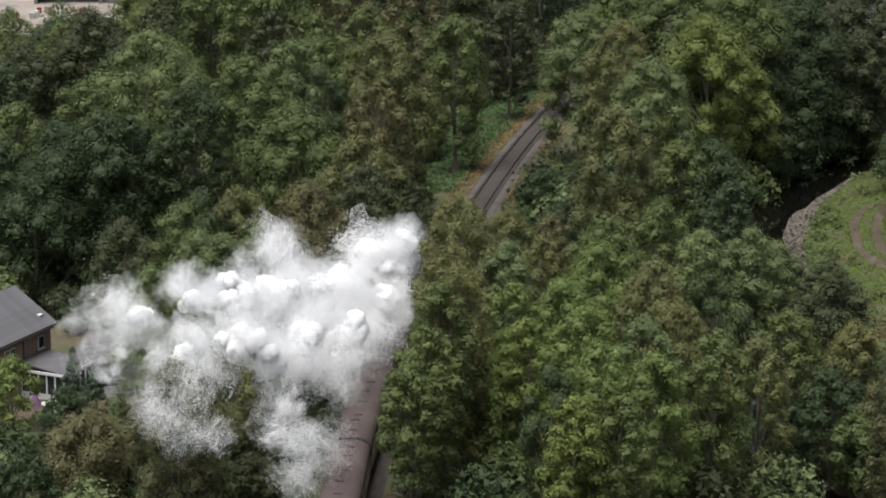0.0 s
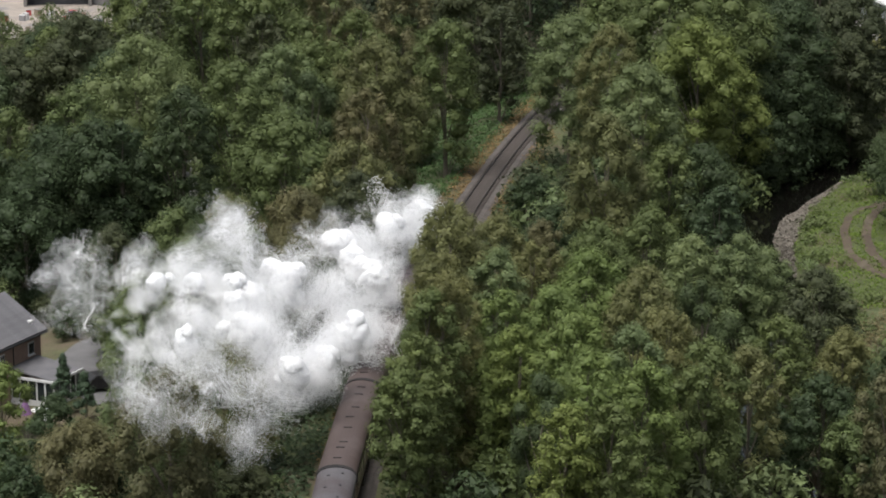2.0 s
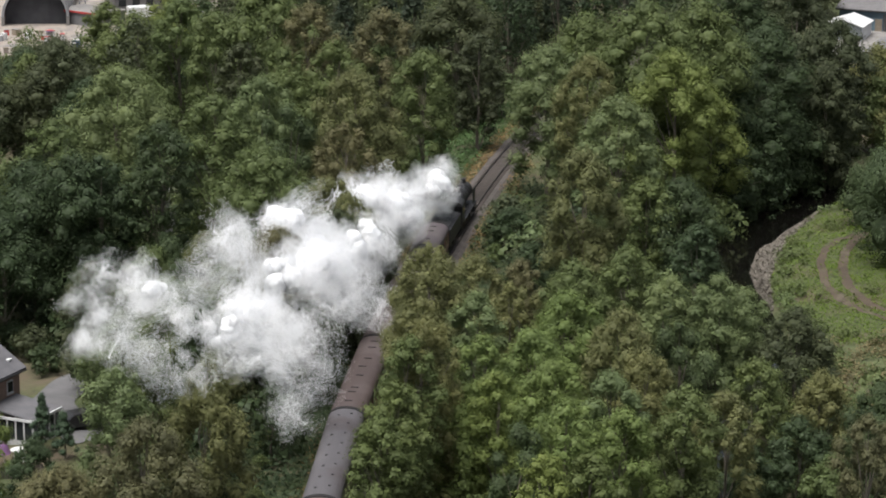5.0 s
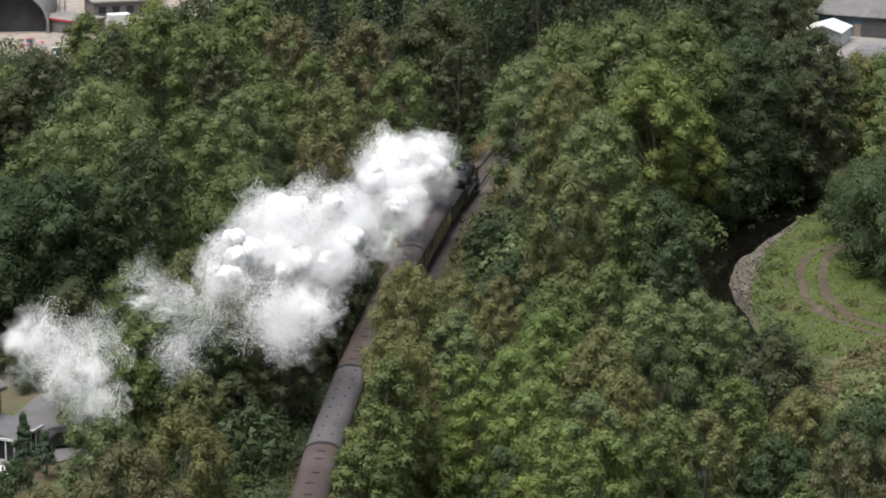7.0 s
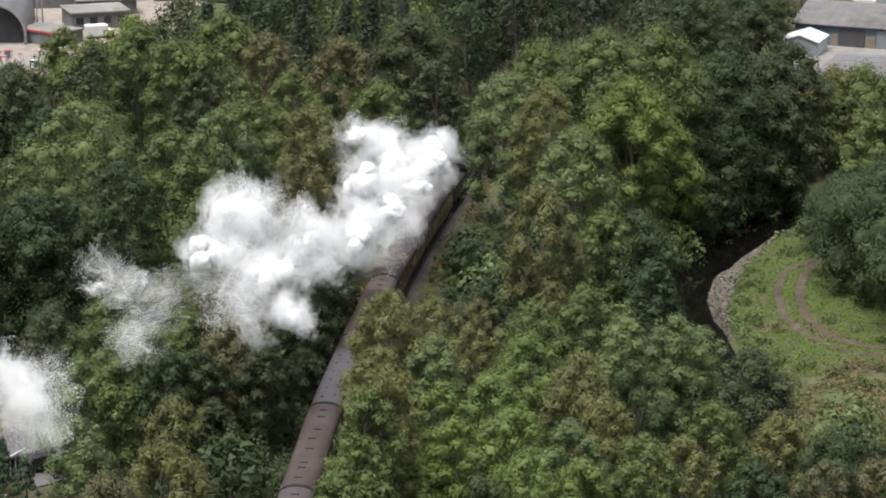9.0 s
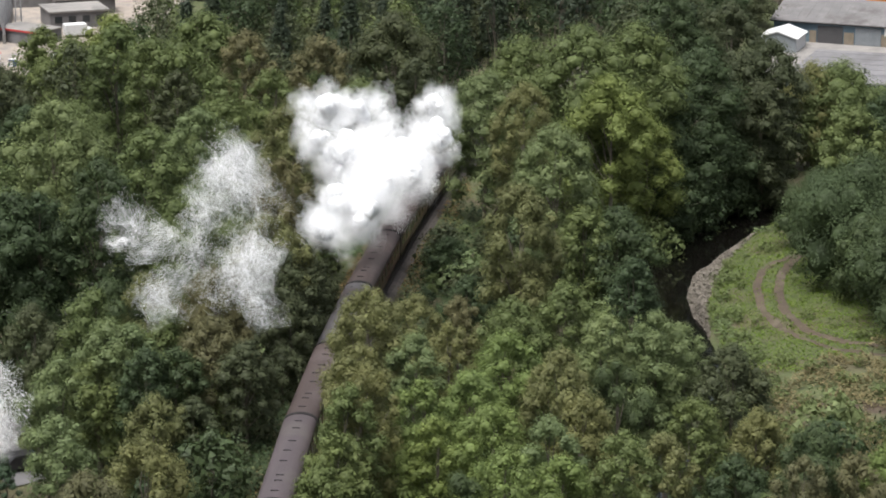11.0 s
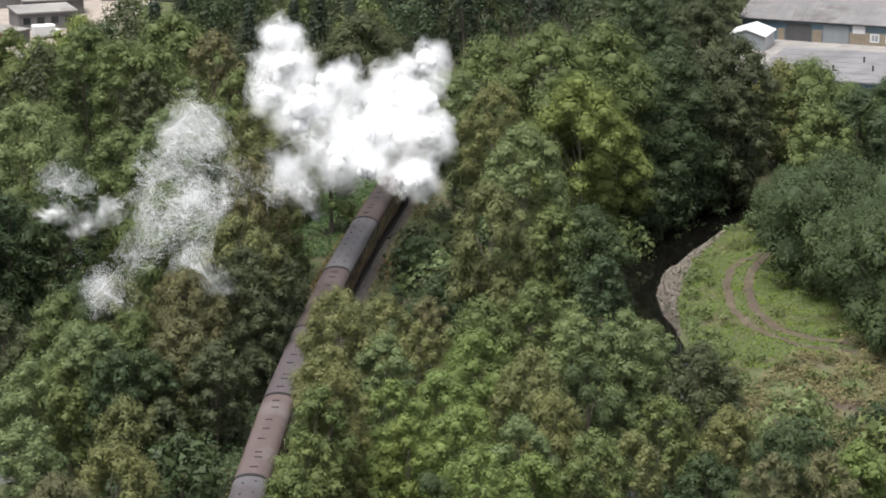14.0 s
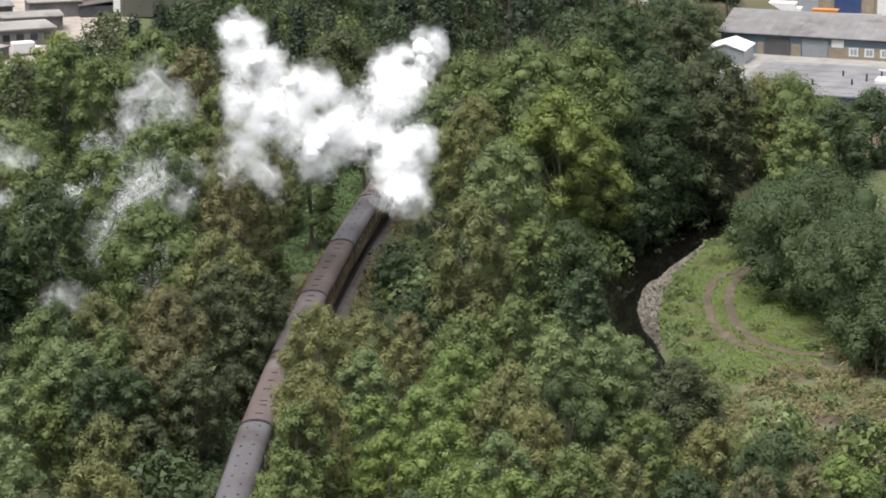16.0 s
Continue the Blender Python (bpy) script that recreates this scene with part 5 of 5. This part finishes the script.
def veil_mesh(name, seed, n, flake, fill, curl):
    """A veil of steam of radius 1: tiny flakes of mist gathered into curling threads."""
    rng = np.random.default_rng(seed)
    p = unit(rng.normal(size=(n, 3))) * (rng.random(n) ** fill)[:, None] * 0.85
    for freq, amp in ((2.6, 0.16), (4.7, 0.10), (8.3, 0.06), (8.3, 0.05)):
        a = rng.uniform(0, 6.28, 6)
        p = p + curl * amp * np.stack([np.sin(freq * p[:, 1] + a[0]) + np.sin(1.3 * freq * p[:, 2] + a[1]), np.sin(freq * p[:, 2] + a[2]) + np.sin(1.2 * freq * p[:, 0] + a[3]), np.sin(freq * p[:, 0] + a[4]) + np.sin(1.4 * freq * p[:, 1] + a[5])], 1)
    w = rng.uniform(0.4, 1.2, n) * flake
    v, f = leaf_shapes(p, rng.normal(0, 0.45, (n, 3)) + unit(p) * 0.5 + np.array([-0.25, -0.5, 0.7]), rng.normal(size=(n, 3)), w, w)
    return raw_mesh(name, v, f, [MIST])


def build_steam():
    """The exhaust: billows that leave the chimney, swell, drift to the west and thin out into veils.
    Rows of a billow: time, its middle and its radius."""
    cloud = tagged(new("steam_cloud"), "billowing white steam cloud trailing from the locomotive", "steam")
    rng = random.Random(11)
    shapes = {
        "core": [core_mesh(40 + k) for k in range(5)],
        "haze": [veil_mesh("haze", 50 + k, 5000, 0.0135, 0.5, 0.8) for k in range(6)],
        "wisp": [veil_mesh("wisp", 60 + k, 7600, 0.0095, 0.5, 1.0) for k in range(6)],
    }
    puffs = []

    def billow(kind, rows):
        typical = sorted(r[4] for r in rows)[len(rows) // 2]
        pieces = {"puff": ["core"] * 5 + ["haze"] * 13, "soft": ["core"] * 3 + ["haze"] * 13, "haze": ["haze"] * 8, "wisp": ["wisp"] * 8}[kind]
        for k, piece in enumerate(pieces):
            ob = share("steam_" + piece, rng.choice(shapes[piece]), cloud)
            while True:
                side = Vector([rng.uniform(-1, 1) for _ in range(3)])
                if side.length < 1 and (piece != "haze" or side.length > 0.4):
                    break
            if piece == "core":
                size, reach = (typical * (0.53 if kind == "puff" else 0.42), 0.1) if k == 0 else (typical * rng.uniform(0.28, 0.42) * (1.0 if kind == "puff" else 0.7), 0.5)
            elif piece == "haze":
                size, reach = typical * rng.uniform(0.45, 0.72), 0.80
            else:
                size, reach = typical * rng.uniform(0.45, 0.8), 0.85
            ob.scale = (size, size, size * 0.9)
            puffs.append((ob, [(t, Vector((x, y, z)) + side * (reach * r)) for t, x, y, z, r in rows], [rng.uniform(0, 360) for _ in range(3)], rng.uniform(-5, 5)))

    billow("puff", [(0, -4.4, 219.9, 5.7, 2.4), (2, -2.1, 234.2, 5.6, 2.3), (4, -1.0, 245.1, 6.1, 2.6), (6.5, 1.4, 258.2, 8.0, 2.6), (8, 3.5, 262.9, 8.6, 2.8), (9.2, 5.1, 267.2, 9.4, 2.8), (11.3, 7.2, 265.7, 12.5, 2.8), (12.5, 7.9, 284.7, 13.1, 3.0), (14.2, 9.5, 295.6, 14.0, 3.0), (16, 11.3, 306.8, 15.0, 2.6)])
    billow("puff", [(0, -3.4, 228.2, 5.6, 2.2), (2, -1.1, 241.7, 5.6, 2.1), (4, 1.4, 258.2, 5.7, 2.3), (6.5, 4.1, 272.8, 7.6, 3.0), (8, 5.4, 274.2, 8.6, 3.2), (9.2, 7.1, 278.7, 9.5, 3.3), (11.3, 9.5, 276.2, 12.5, 3.4), (12.5, 10.4, 280.2, 13.1, 3.6), (14.2, 11.6, 286.2, 14.0, 3.6), (16, 13.1, 296.4, 15.0, 3.4)])
    billow("puff", [(0, -6.3, 220.2, 6.6, 3.3), (2, -4.3, 231.9, 6.7, 3.6), (4, -2.8, 242.8, 7.0, 3.6), (6.5, -0.2, 260.3, 9.8, 3.2), (8, 0.4, 265.5, 11.2, 4.1), (9.2, 2.2, 268.9, 10.8, 4.3), (11.3, 4.4, 268.4, 12.5, 4.8), (12.5, 5.5, 273.2, 13.1, 4.9), (14.2, 7.3, 283.3, 14.0, 4.5), (16, 10.1, 290.1, 15.0, 3.7)])
    billow("puff", [(0, -4.7, 210.6, 5.3, 2.5), (2, -5.0, 216.8, 6.0, 3.3), (4, -5.1, 229.2, 7.3, 3.9), (6.5, -0.8, 248.4, 8.6, 3.2), (8, 1.5, 256.3, 8.7, 3.8), (9.2, 2.1, 255.1, 9.5, 4.1), (11.3, 6.5, 260.5, 12.5, 3.3), (12.5, 9.7, 267.6, 13.1, 3.3), (14.2, 11.2, 268.9, 14.0, 2.9), (16, 11.5, 266.5, 15.0, 2.5)])
    billow("puff", [(0, -8.3, 210.8, 7.1, 2.7), (2, -6.9, 219.5, 7.3, 3.3), (4, -7.2, 233.0, 8.9, 3.2), (6.5, 2.1, 270.9, 9.2, 2.3), (8, 3.4, 277.8, 10.2, 2.8), (9.2, 7.2, 285.7, 9.5, 2.4), (11.3, 9.6, 295.6, 12.5, 2.2), (12.5, 11.3, 303.4, 13.1, 2.4), (14.2, 12.6, 311.0, 14.0, 2.8), (16, 14.9, 321.3, 15.0, 3.2)])
    billow("puff", [(0, -9.9, 206.8, 7.7, 3.1), (2, -8.4, 221.5, 8.2, 3.6), (4, -8.6, 230.6, 9.5, 3.4), (6.5, -0.8, 263.4, 10.8, 2.2), (8, -1.3, 266.5, 13.0, 2.5), (9.2, -1.7, 267.6, 14.6, 2.9), (11.3, -2.3, 264.7, 18.5, 3.2), (12.5, -2.7, 266.2, 19.9, 3.1), (14.2, -3.2, 268.0, 21.9, 3.1), (16, -4.1, 266.7, 23.8, 2.8)])
    billow("puff", [(0, -7.0, 198.6, 5.9, 3.2), (2, -6.3, 200.3, 6.0, 3.0), (4, -6.7, 217.4, 7.5, 2.8), (6.5, -2.4, 248.6, 10.2, 2.6), (8, -1.8, 256.7, 12.0, 3.3), (9.2, -0.6, 257.1, 11.8, 3.6), (11.3, -0.7, 257.9, 15.4, 3.4), (12.5, -1.1, 259.1, 16.8, 3.4), (14.2, -1.6, 261.2, 18.7, 3.6), (16, -2.5, 258.5, 20.3, 3.3)])
    billow("puff", [(0, -10.2, 193.8, 7.3, 3.1), (2, -8.2, 192.0, 6.6, 2.5), (4, -10.4, 216.5, 9.7, 2.8), (6.5, -4.2, 232.3, 10.0, 3.2), (8, -3.2, 237.3, 10.7, 3.0), (9.2, -0.6, 244.2, 10.0, 3.1), (11.3, 1.4, 244.2, 12.5, 2.9), (12.5, 1.6, 252.9, 13.1, 3.5), (14.2, 2.2, 260.9, 14.2, 3.6), (16, 1.8, 262.9, 15.9, 3.3)])
    billow("puff", [(0, -12.2, 185.5, 8.0, 2.8), (2, -9.9, 186.5, 7.4, 2.2), (4, -8.2, 206.4, 7.7, 2.0), (6.5, -5.8, 238.0, 12.2, 2.5), (8, -2.8, 243.9, 11.2, 2.6), (9.2, 0.5, 272.1, 13.0, 3.5), (11.3, 1.1, 271.7, 15.9, 3.4), (12.5, 0.6, 270.2, 16.7, 3.4), (14.2, 1.3, 275.6, 18.0, 3.2), (16, -0.3, 271.2, 20.0, 3.1)])
    billow("puff", [(0, -12.2, 200.3, 8.5, 3.4), (2, -11.3, 205.7, 9.0, 3.5), (4, -11.6, 221.9, 10.7, 2.8), (6.5, -8.5, 228.1, 13.5, 3.6), (8, -8.9, 227.7, 15.2, 3.4), (9.2, -10.0, 221.9, 16.7, 3.5), (11.3, 2.5, 253.4, 12.5, 2.4), (12.5, 3.3, 262.7, 13.1, 3.3), (14.2, 4.5, 266.7, 14.0, 3.4), (16, 4.9, 275.4, 15.0, 2.9)])
    billow("puff", [(0, -15.0, 197.0, 9.9, 3.4), (2, -13.9, 198.5, 10.0, 3.4), (4, -9.4, 215.5, 9.0, 3.0), (6.5, -11.5, 211.7, 14.7, 3.4), (8, -11.5, 211.5, 15.9, 3.4), (9.2, -12.5, 208.3, 17.8, 2.9), (11.3, 0.4, 251.1, 13.0, 2.7), (12.5, -1.6, 262.0, 17.9, 2.8), (14.2, -3.8, 274.0, 23.7, 2.0), (16, -5.5, 270.5, 26.0, 2.2)])
    billow("puff", [(0, -14.2, 186.2, 9.0, 3.2), (2, -13.7, 189.4, 9.5, 2.9), (4, -8.8, 222.5, 9.1, 2.9), (6.5, -8.5, 215.6, 12.2, 3.5), (8, -8.1, 216.6, 13.1, 3.5), (9.2, -8.0, 215.7, 13.9, 3.2), (11.3, 2.1, 260.0, 12.6, 2.8), (12.5, 5.9, 252.7, 13.1, 2.4), (14.2, 9.2, 248.9, 14.0, 2.2), (16, 9.7, 244.1, 15.0, 2.2)])
    billow("soft", [(0, -18.2, 190.4, 11.2, 2.9), (2, -17.8, 194.4, 12.0, 3.1), (4, -15.2, 199.5, 11.5, 2.7), (6.5, -7.4, 208.2, 10.4, 2.2), (8, -6.5, 210.3, 11.0, 2.0), (9.2, -6.5, 210.8, 11.9, 2.0), (11.3, -1.2, 238.4, 12.9, 2.0), (12.5, 2.6, 243.8, 13.1, 2.3), (14.2, 4.9, 256.3, 14.0, 2.7), (16, 7.6, 269.5, 15.0, 2.6)])
    billow("soft", [(0, -17.4, 177.3, 10.4, 2.9), (2, -17.0, 181.0, 11.1, 3.3), (4, -17.6, 183.4, 12.3, 2.8), (6.5, -5.4, 220.9, 9.9, 2.6), (8, -5.5, 228.4, 12.0, 2.9), (9.2, -4.6, 232.6, 12.5, 2.7), (11.3, 4.8, 255.7, 12.5, 2.7), (12.5, 7.3, 262.5, 13.1, 3.3), (14.2, 8.6, 269.1, 14.0, 3.1), (16, 9.4, 256.3, 15.0, 2.5)])
    billow("soft", [(0, -21.3, 181.4, 12.4, 2.2), (2, -20.2, 190.0, 13.1, 2.9), (4, -22.6, 186.8, 15.4, 2.2), (6.5, -12.8, 202.8, 15.1, 2.4), (8, -13.2, 202.7, 16.8, 2.4), (9.2, -11.1, 225.7, 18.2, 2.6), (11.3, -2.8, 256.0, 17.5, 2.4), (12.5, -3.3, 270.5, 21.3, 2.3), (14.2, -4.7, 254.2, 21.2, 2.4), (16, -5.1, 253.3, 22.4, 2.4)])
    billow("haze", [(0, -10.2, 178.5, 6.8, 1.6), (2, -18.9, 176.4, 12.0, 2.9), (4, -20.0, 180.2, 13.7, 2.3), (6.5, -22.3, 160.5, 21.9, 1.6), (8, -22.1, 159.1, 23.1, 1.4), (9.2, -20.2, 155.0, 22.3, 1.2), (11.3, -20.7, 141.5, 26.0, 0.9), (12.5, -22.2, 141.9, 25.9, 0.9), (14.2, -23.5, 142.3, 25.9, 0.9), (16, -24.8, 145.7, 26.0, 0.9)])
    billow("haze", [(0, -16.3, 186.8, 10.1, 4.4), (2, -16.8, 187.7, 11.2, 4.6), (4, -17.0, 190.9, 12.2, 4.3), (6.5, -18.8, 165.3, 18.6, 2.5), (8, -20.3, 158.1, 21.3, 1.5), (9.2, -20.5, 154.3, 22.5, 1.2), (11.3, -20.8, 142.5, 26.0, 1.5), (12.5, -22.6, 142.7, 26.0, 1.5), (14.2, -24.2, 143.4, 25.9, 1.5), (16, -26.2, 146.8, 26.0, 1.6)])
    billow("haze", [(0, -8.0, 202.6, 6.6, 3.7), (2, -7.7, 203.4, 6.9, 3.7), (4, -7.1, 213.8, 7.5, 3.4), (6.5, -6.9, 224.0, 11.5, 3.8), (8, -6.5, 227.3, 12.8, 3.9), (9.2, -6.4, 227.8, 13.7, 3.9), (11.3, 1.5, 261.5, 13.4, 3.9), (12.5, 1.7, 266.0, 14.7, 3.9), (14.2, 2.4, 274.6, 16.5, 4.1), (16, 3.2, 275.6, 16.7, 4.4)])
    billow("haze", [(0, -21.5, 170.6, 12.4, 1.8), (2, -20.9, 180.8, 13.2, 2.3), (4, -23.5, 183.9, 15.9, 2.0), (6.5, -18.0, 164.3, 17.8, 1.1), (8, -19.4, 158.6, 20.4, 1.1), (9.2, -21.5, 157.4, 23.7, 1.1), (11.3, -21.6, 143.6, 25.9, 0.9), (12.5, -22.7, 143.8, 26.0, 0.9), (14.2, -24.0, 144.2, 26.0, 0.9), (16, -25.8, 147.8, 26.0, 1.0)])
    billow("wisp", [(0, -22.0, 174.8, 12.7, 4.2), (2, -23.9, 180.4, 14.9, 4.3), (4, -21.2, 188.2, 14.7, 5.3), (6.5, -20.7, 164.3, 20.4, 3.4), (8, -22.0, 158.5, 22.9, 2.4), (9.2, -21.6, 155.3, 23.6, 2.0), (11.3, -22.1, 147.7, 26.0, 2.5), (12.5, -23.6, 147.9, 26.0, 2.5), (14.2, -25.4, 148.6, 25.9, 2.6), (16, -27.1, 152.3, 26.0, 2.6)])
    billow("wisp", [(0, -16.6, 168.9, 9.8, 4.0), (2, -17.2, 170.7, 11.0, 4.4), (4, -16.8, 188.5, 12.0, 5.3), (6.5, -18.2, 166.8, 18.2, 3.6), (8, -20.0, 158.8, 21.1, 3.1), (9.2, -19.9, 154.9, 22.0, 2.3), (11.3, -20.1, 141.5, 26.0, 1.8), (12.5, -21.9, 141.9, 25.9, 1.8), (14.2, -24.1, 142.3, 25.9, 1.8), (16, -26.1, 145.8, 26.0, 1.9)])
    billow("wisp", [(0, -9.5, 171.4, 6.3, 2.2), (2, -12.8, 175.7, 8.7, 3.0), (4, -6.9, 194.7, 6.3, 3.4), (6.5, -14.4, 188.5, 15.5, 3.2), (8, -16.0, 184.8, 18.3, 3.2), (9.2, -16.9, 187.2, 20.4, 3.2), (11.3, -13.7, 192.6, 21.8, 3.7), (12.5, -14.8, 198.0, 21.3, 4.0), (14.2, -18.4, 221.1, 16.5, 6.1), (16, -22.7, 250.1, 11.5, 9.0)])
    billow("wisp", [(0, -7.6, 191.1, 5.9, 2.9), (2, -12.0, 188.1, 8.6, 3.7), (4, -11.6, 195.5, 9.1, 3.8), (6.5, -8.9, 201.7, 11.3, 3.5), (8, -9.9, 205.5, 13.8, 3.5), (9.2, -9.9, 206.8, 14.9, 3.5), (11.3, -7.8, 208.9, 16.5, 4.5), (12.5, -9.3, 216.6, 16.9, 4.9), (14.2, -11.3, 229.0, 15.4, 7.3), (16, -14.5, 254.1, 11.5, 10.8)])
    billow("wisp", [(0, -13.4, 205.7, 9.4, 3.5), (2, -16.1, 204.6, 11.5, 3.5), (4, -16.5, 205.4, 12.6, 4.0), (6.5, -10.8, 216.2, 14.4, 2.8), (8, -10.9, 219.5, 16.2, 2.8), (9.2, -10.9, 220.9, 17.4, 3.5), (11.3, -9.9, 218.9, 20.2, 4.4), (12.5, -10.9, 223.3, 19.6, 5.0), (14.2, -12.6, 249.0, 16.4, 6.9), (16, -16.8, 288.0, 11.5, 10.3)])
    billow("wisp", [(0, -8.2, 207.9, 7.0, 2.7), (2, -7.6, 212.2, 7.3, 3.2), (4, -8.3, 209.1, 7.9, 3.1), (6.5, -7.3, 206.0, 10.1, 2.7), (8, -7.0, 211.8, 11.6, 2.7), (9.2, -2.6, 238.9, 11.3, 3.6), (11.3, -0.7, 242.6, 12.9, 4.1), (12.5, -1.6, 245.0, 15.0, 4.2), (14.2, -1.1, 248.5, 15.8, 4.2), (16, -2.5, 251.2, 19.0, 5.8)])
    billow("wisp", [(0, -5.9, 205.8, 5.7, 2.7), (2, -5.2, 207.7, 5.7, 3.1), (4, -5.2, 211.7, 6.2, 2.7), (6.5, -2.8, 238.8, 9.4, 3.1), (8, -1.7, 243.8, 10.2, 3.1), (9.2, -0.6, 246.9, 10.4, 3.7), (11.3, 2.0, 255.8, 12.5, 4.4), (12.5, 2.7, 257.8, 13.1, 4.4), (14.2, 2.3, 266.8, 15.2, 5.7), (16, 2.0, 272.0, 17.5, 7.5)])
    return puffs


def motions():
    times = [k * 1.0 for k in range(17)]
    walk(LOCO, [(t, train_pose_front(front_s(t))) for t in times])
    for n, coach in enumerate(COACHES):
        walk(coach, [(t, train_pose(front_s(t) - 20.6 - n * PITCH, PITCH)) for t in times])
    for ob, places, turn, spin in PUFFS:
        walk(ob, [(t, pose(*p, turn[0], turn[1], turn[2] + spin * t)) for t, p in places])


def train_pose_front(s):
    """The locomotive, whose origin is its front."""
    m = train_pose(s, 20.2)
    return m @ pose(0, 10.1, 0)


build_ground()
build_river()
build_railway()
build_wood()
build_far_wood()
build_understorey()
build_lineside()
build_cover()
build_banks()
build_road()
build_house()
build_sheds()
build_left_yard()
LOCO, COACHES = build_train()
PUFFS = build_steam()
motions()
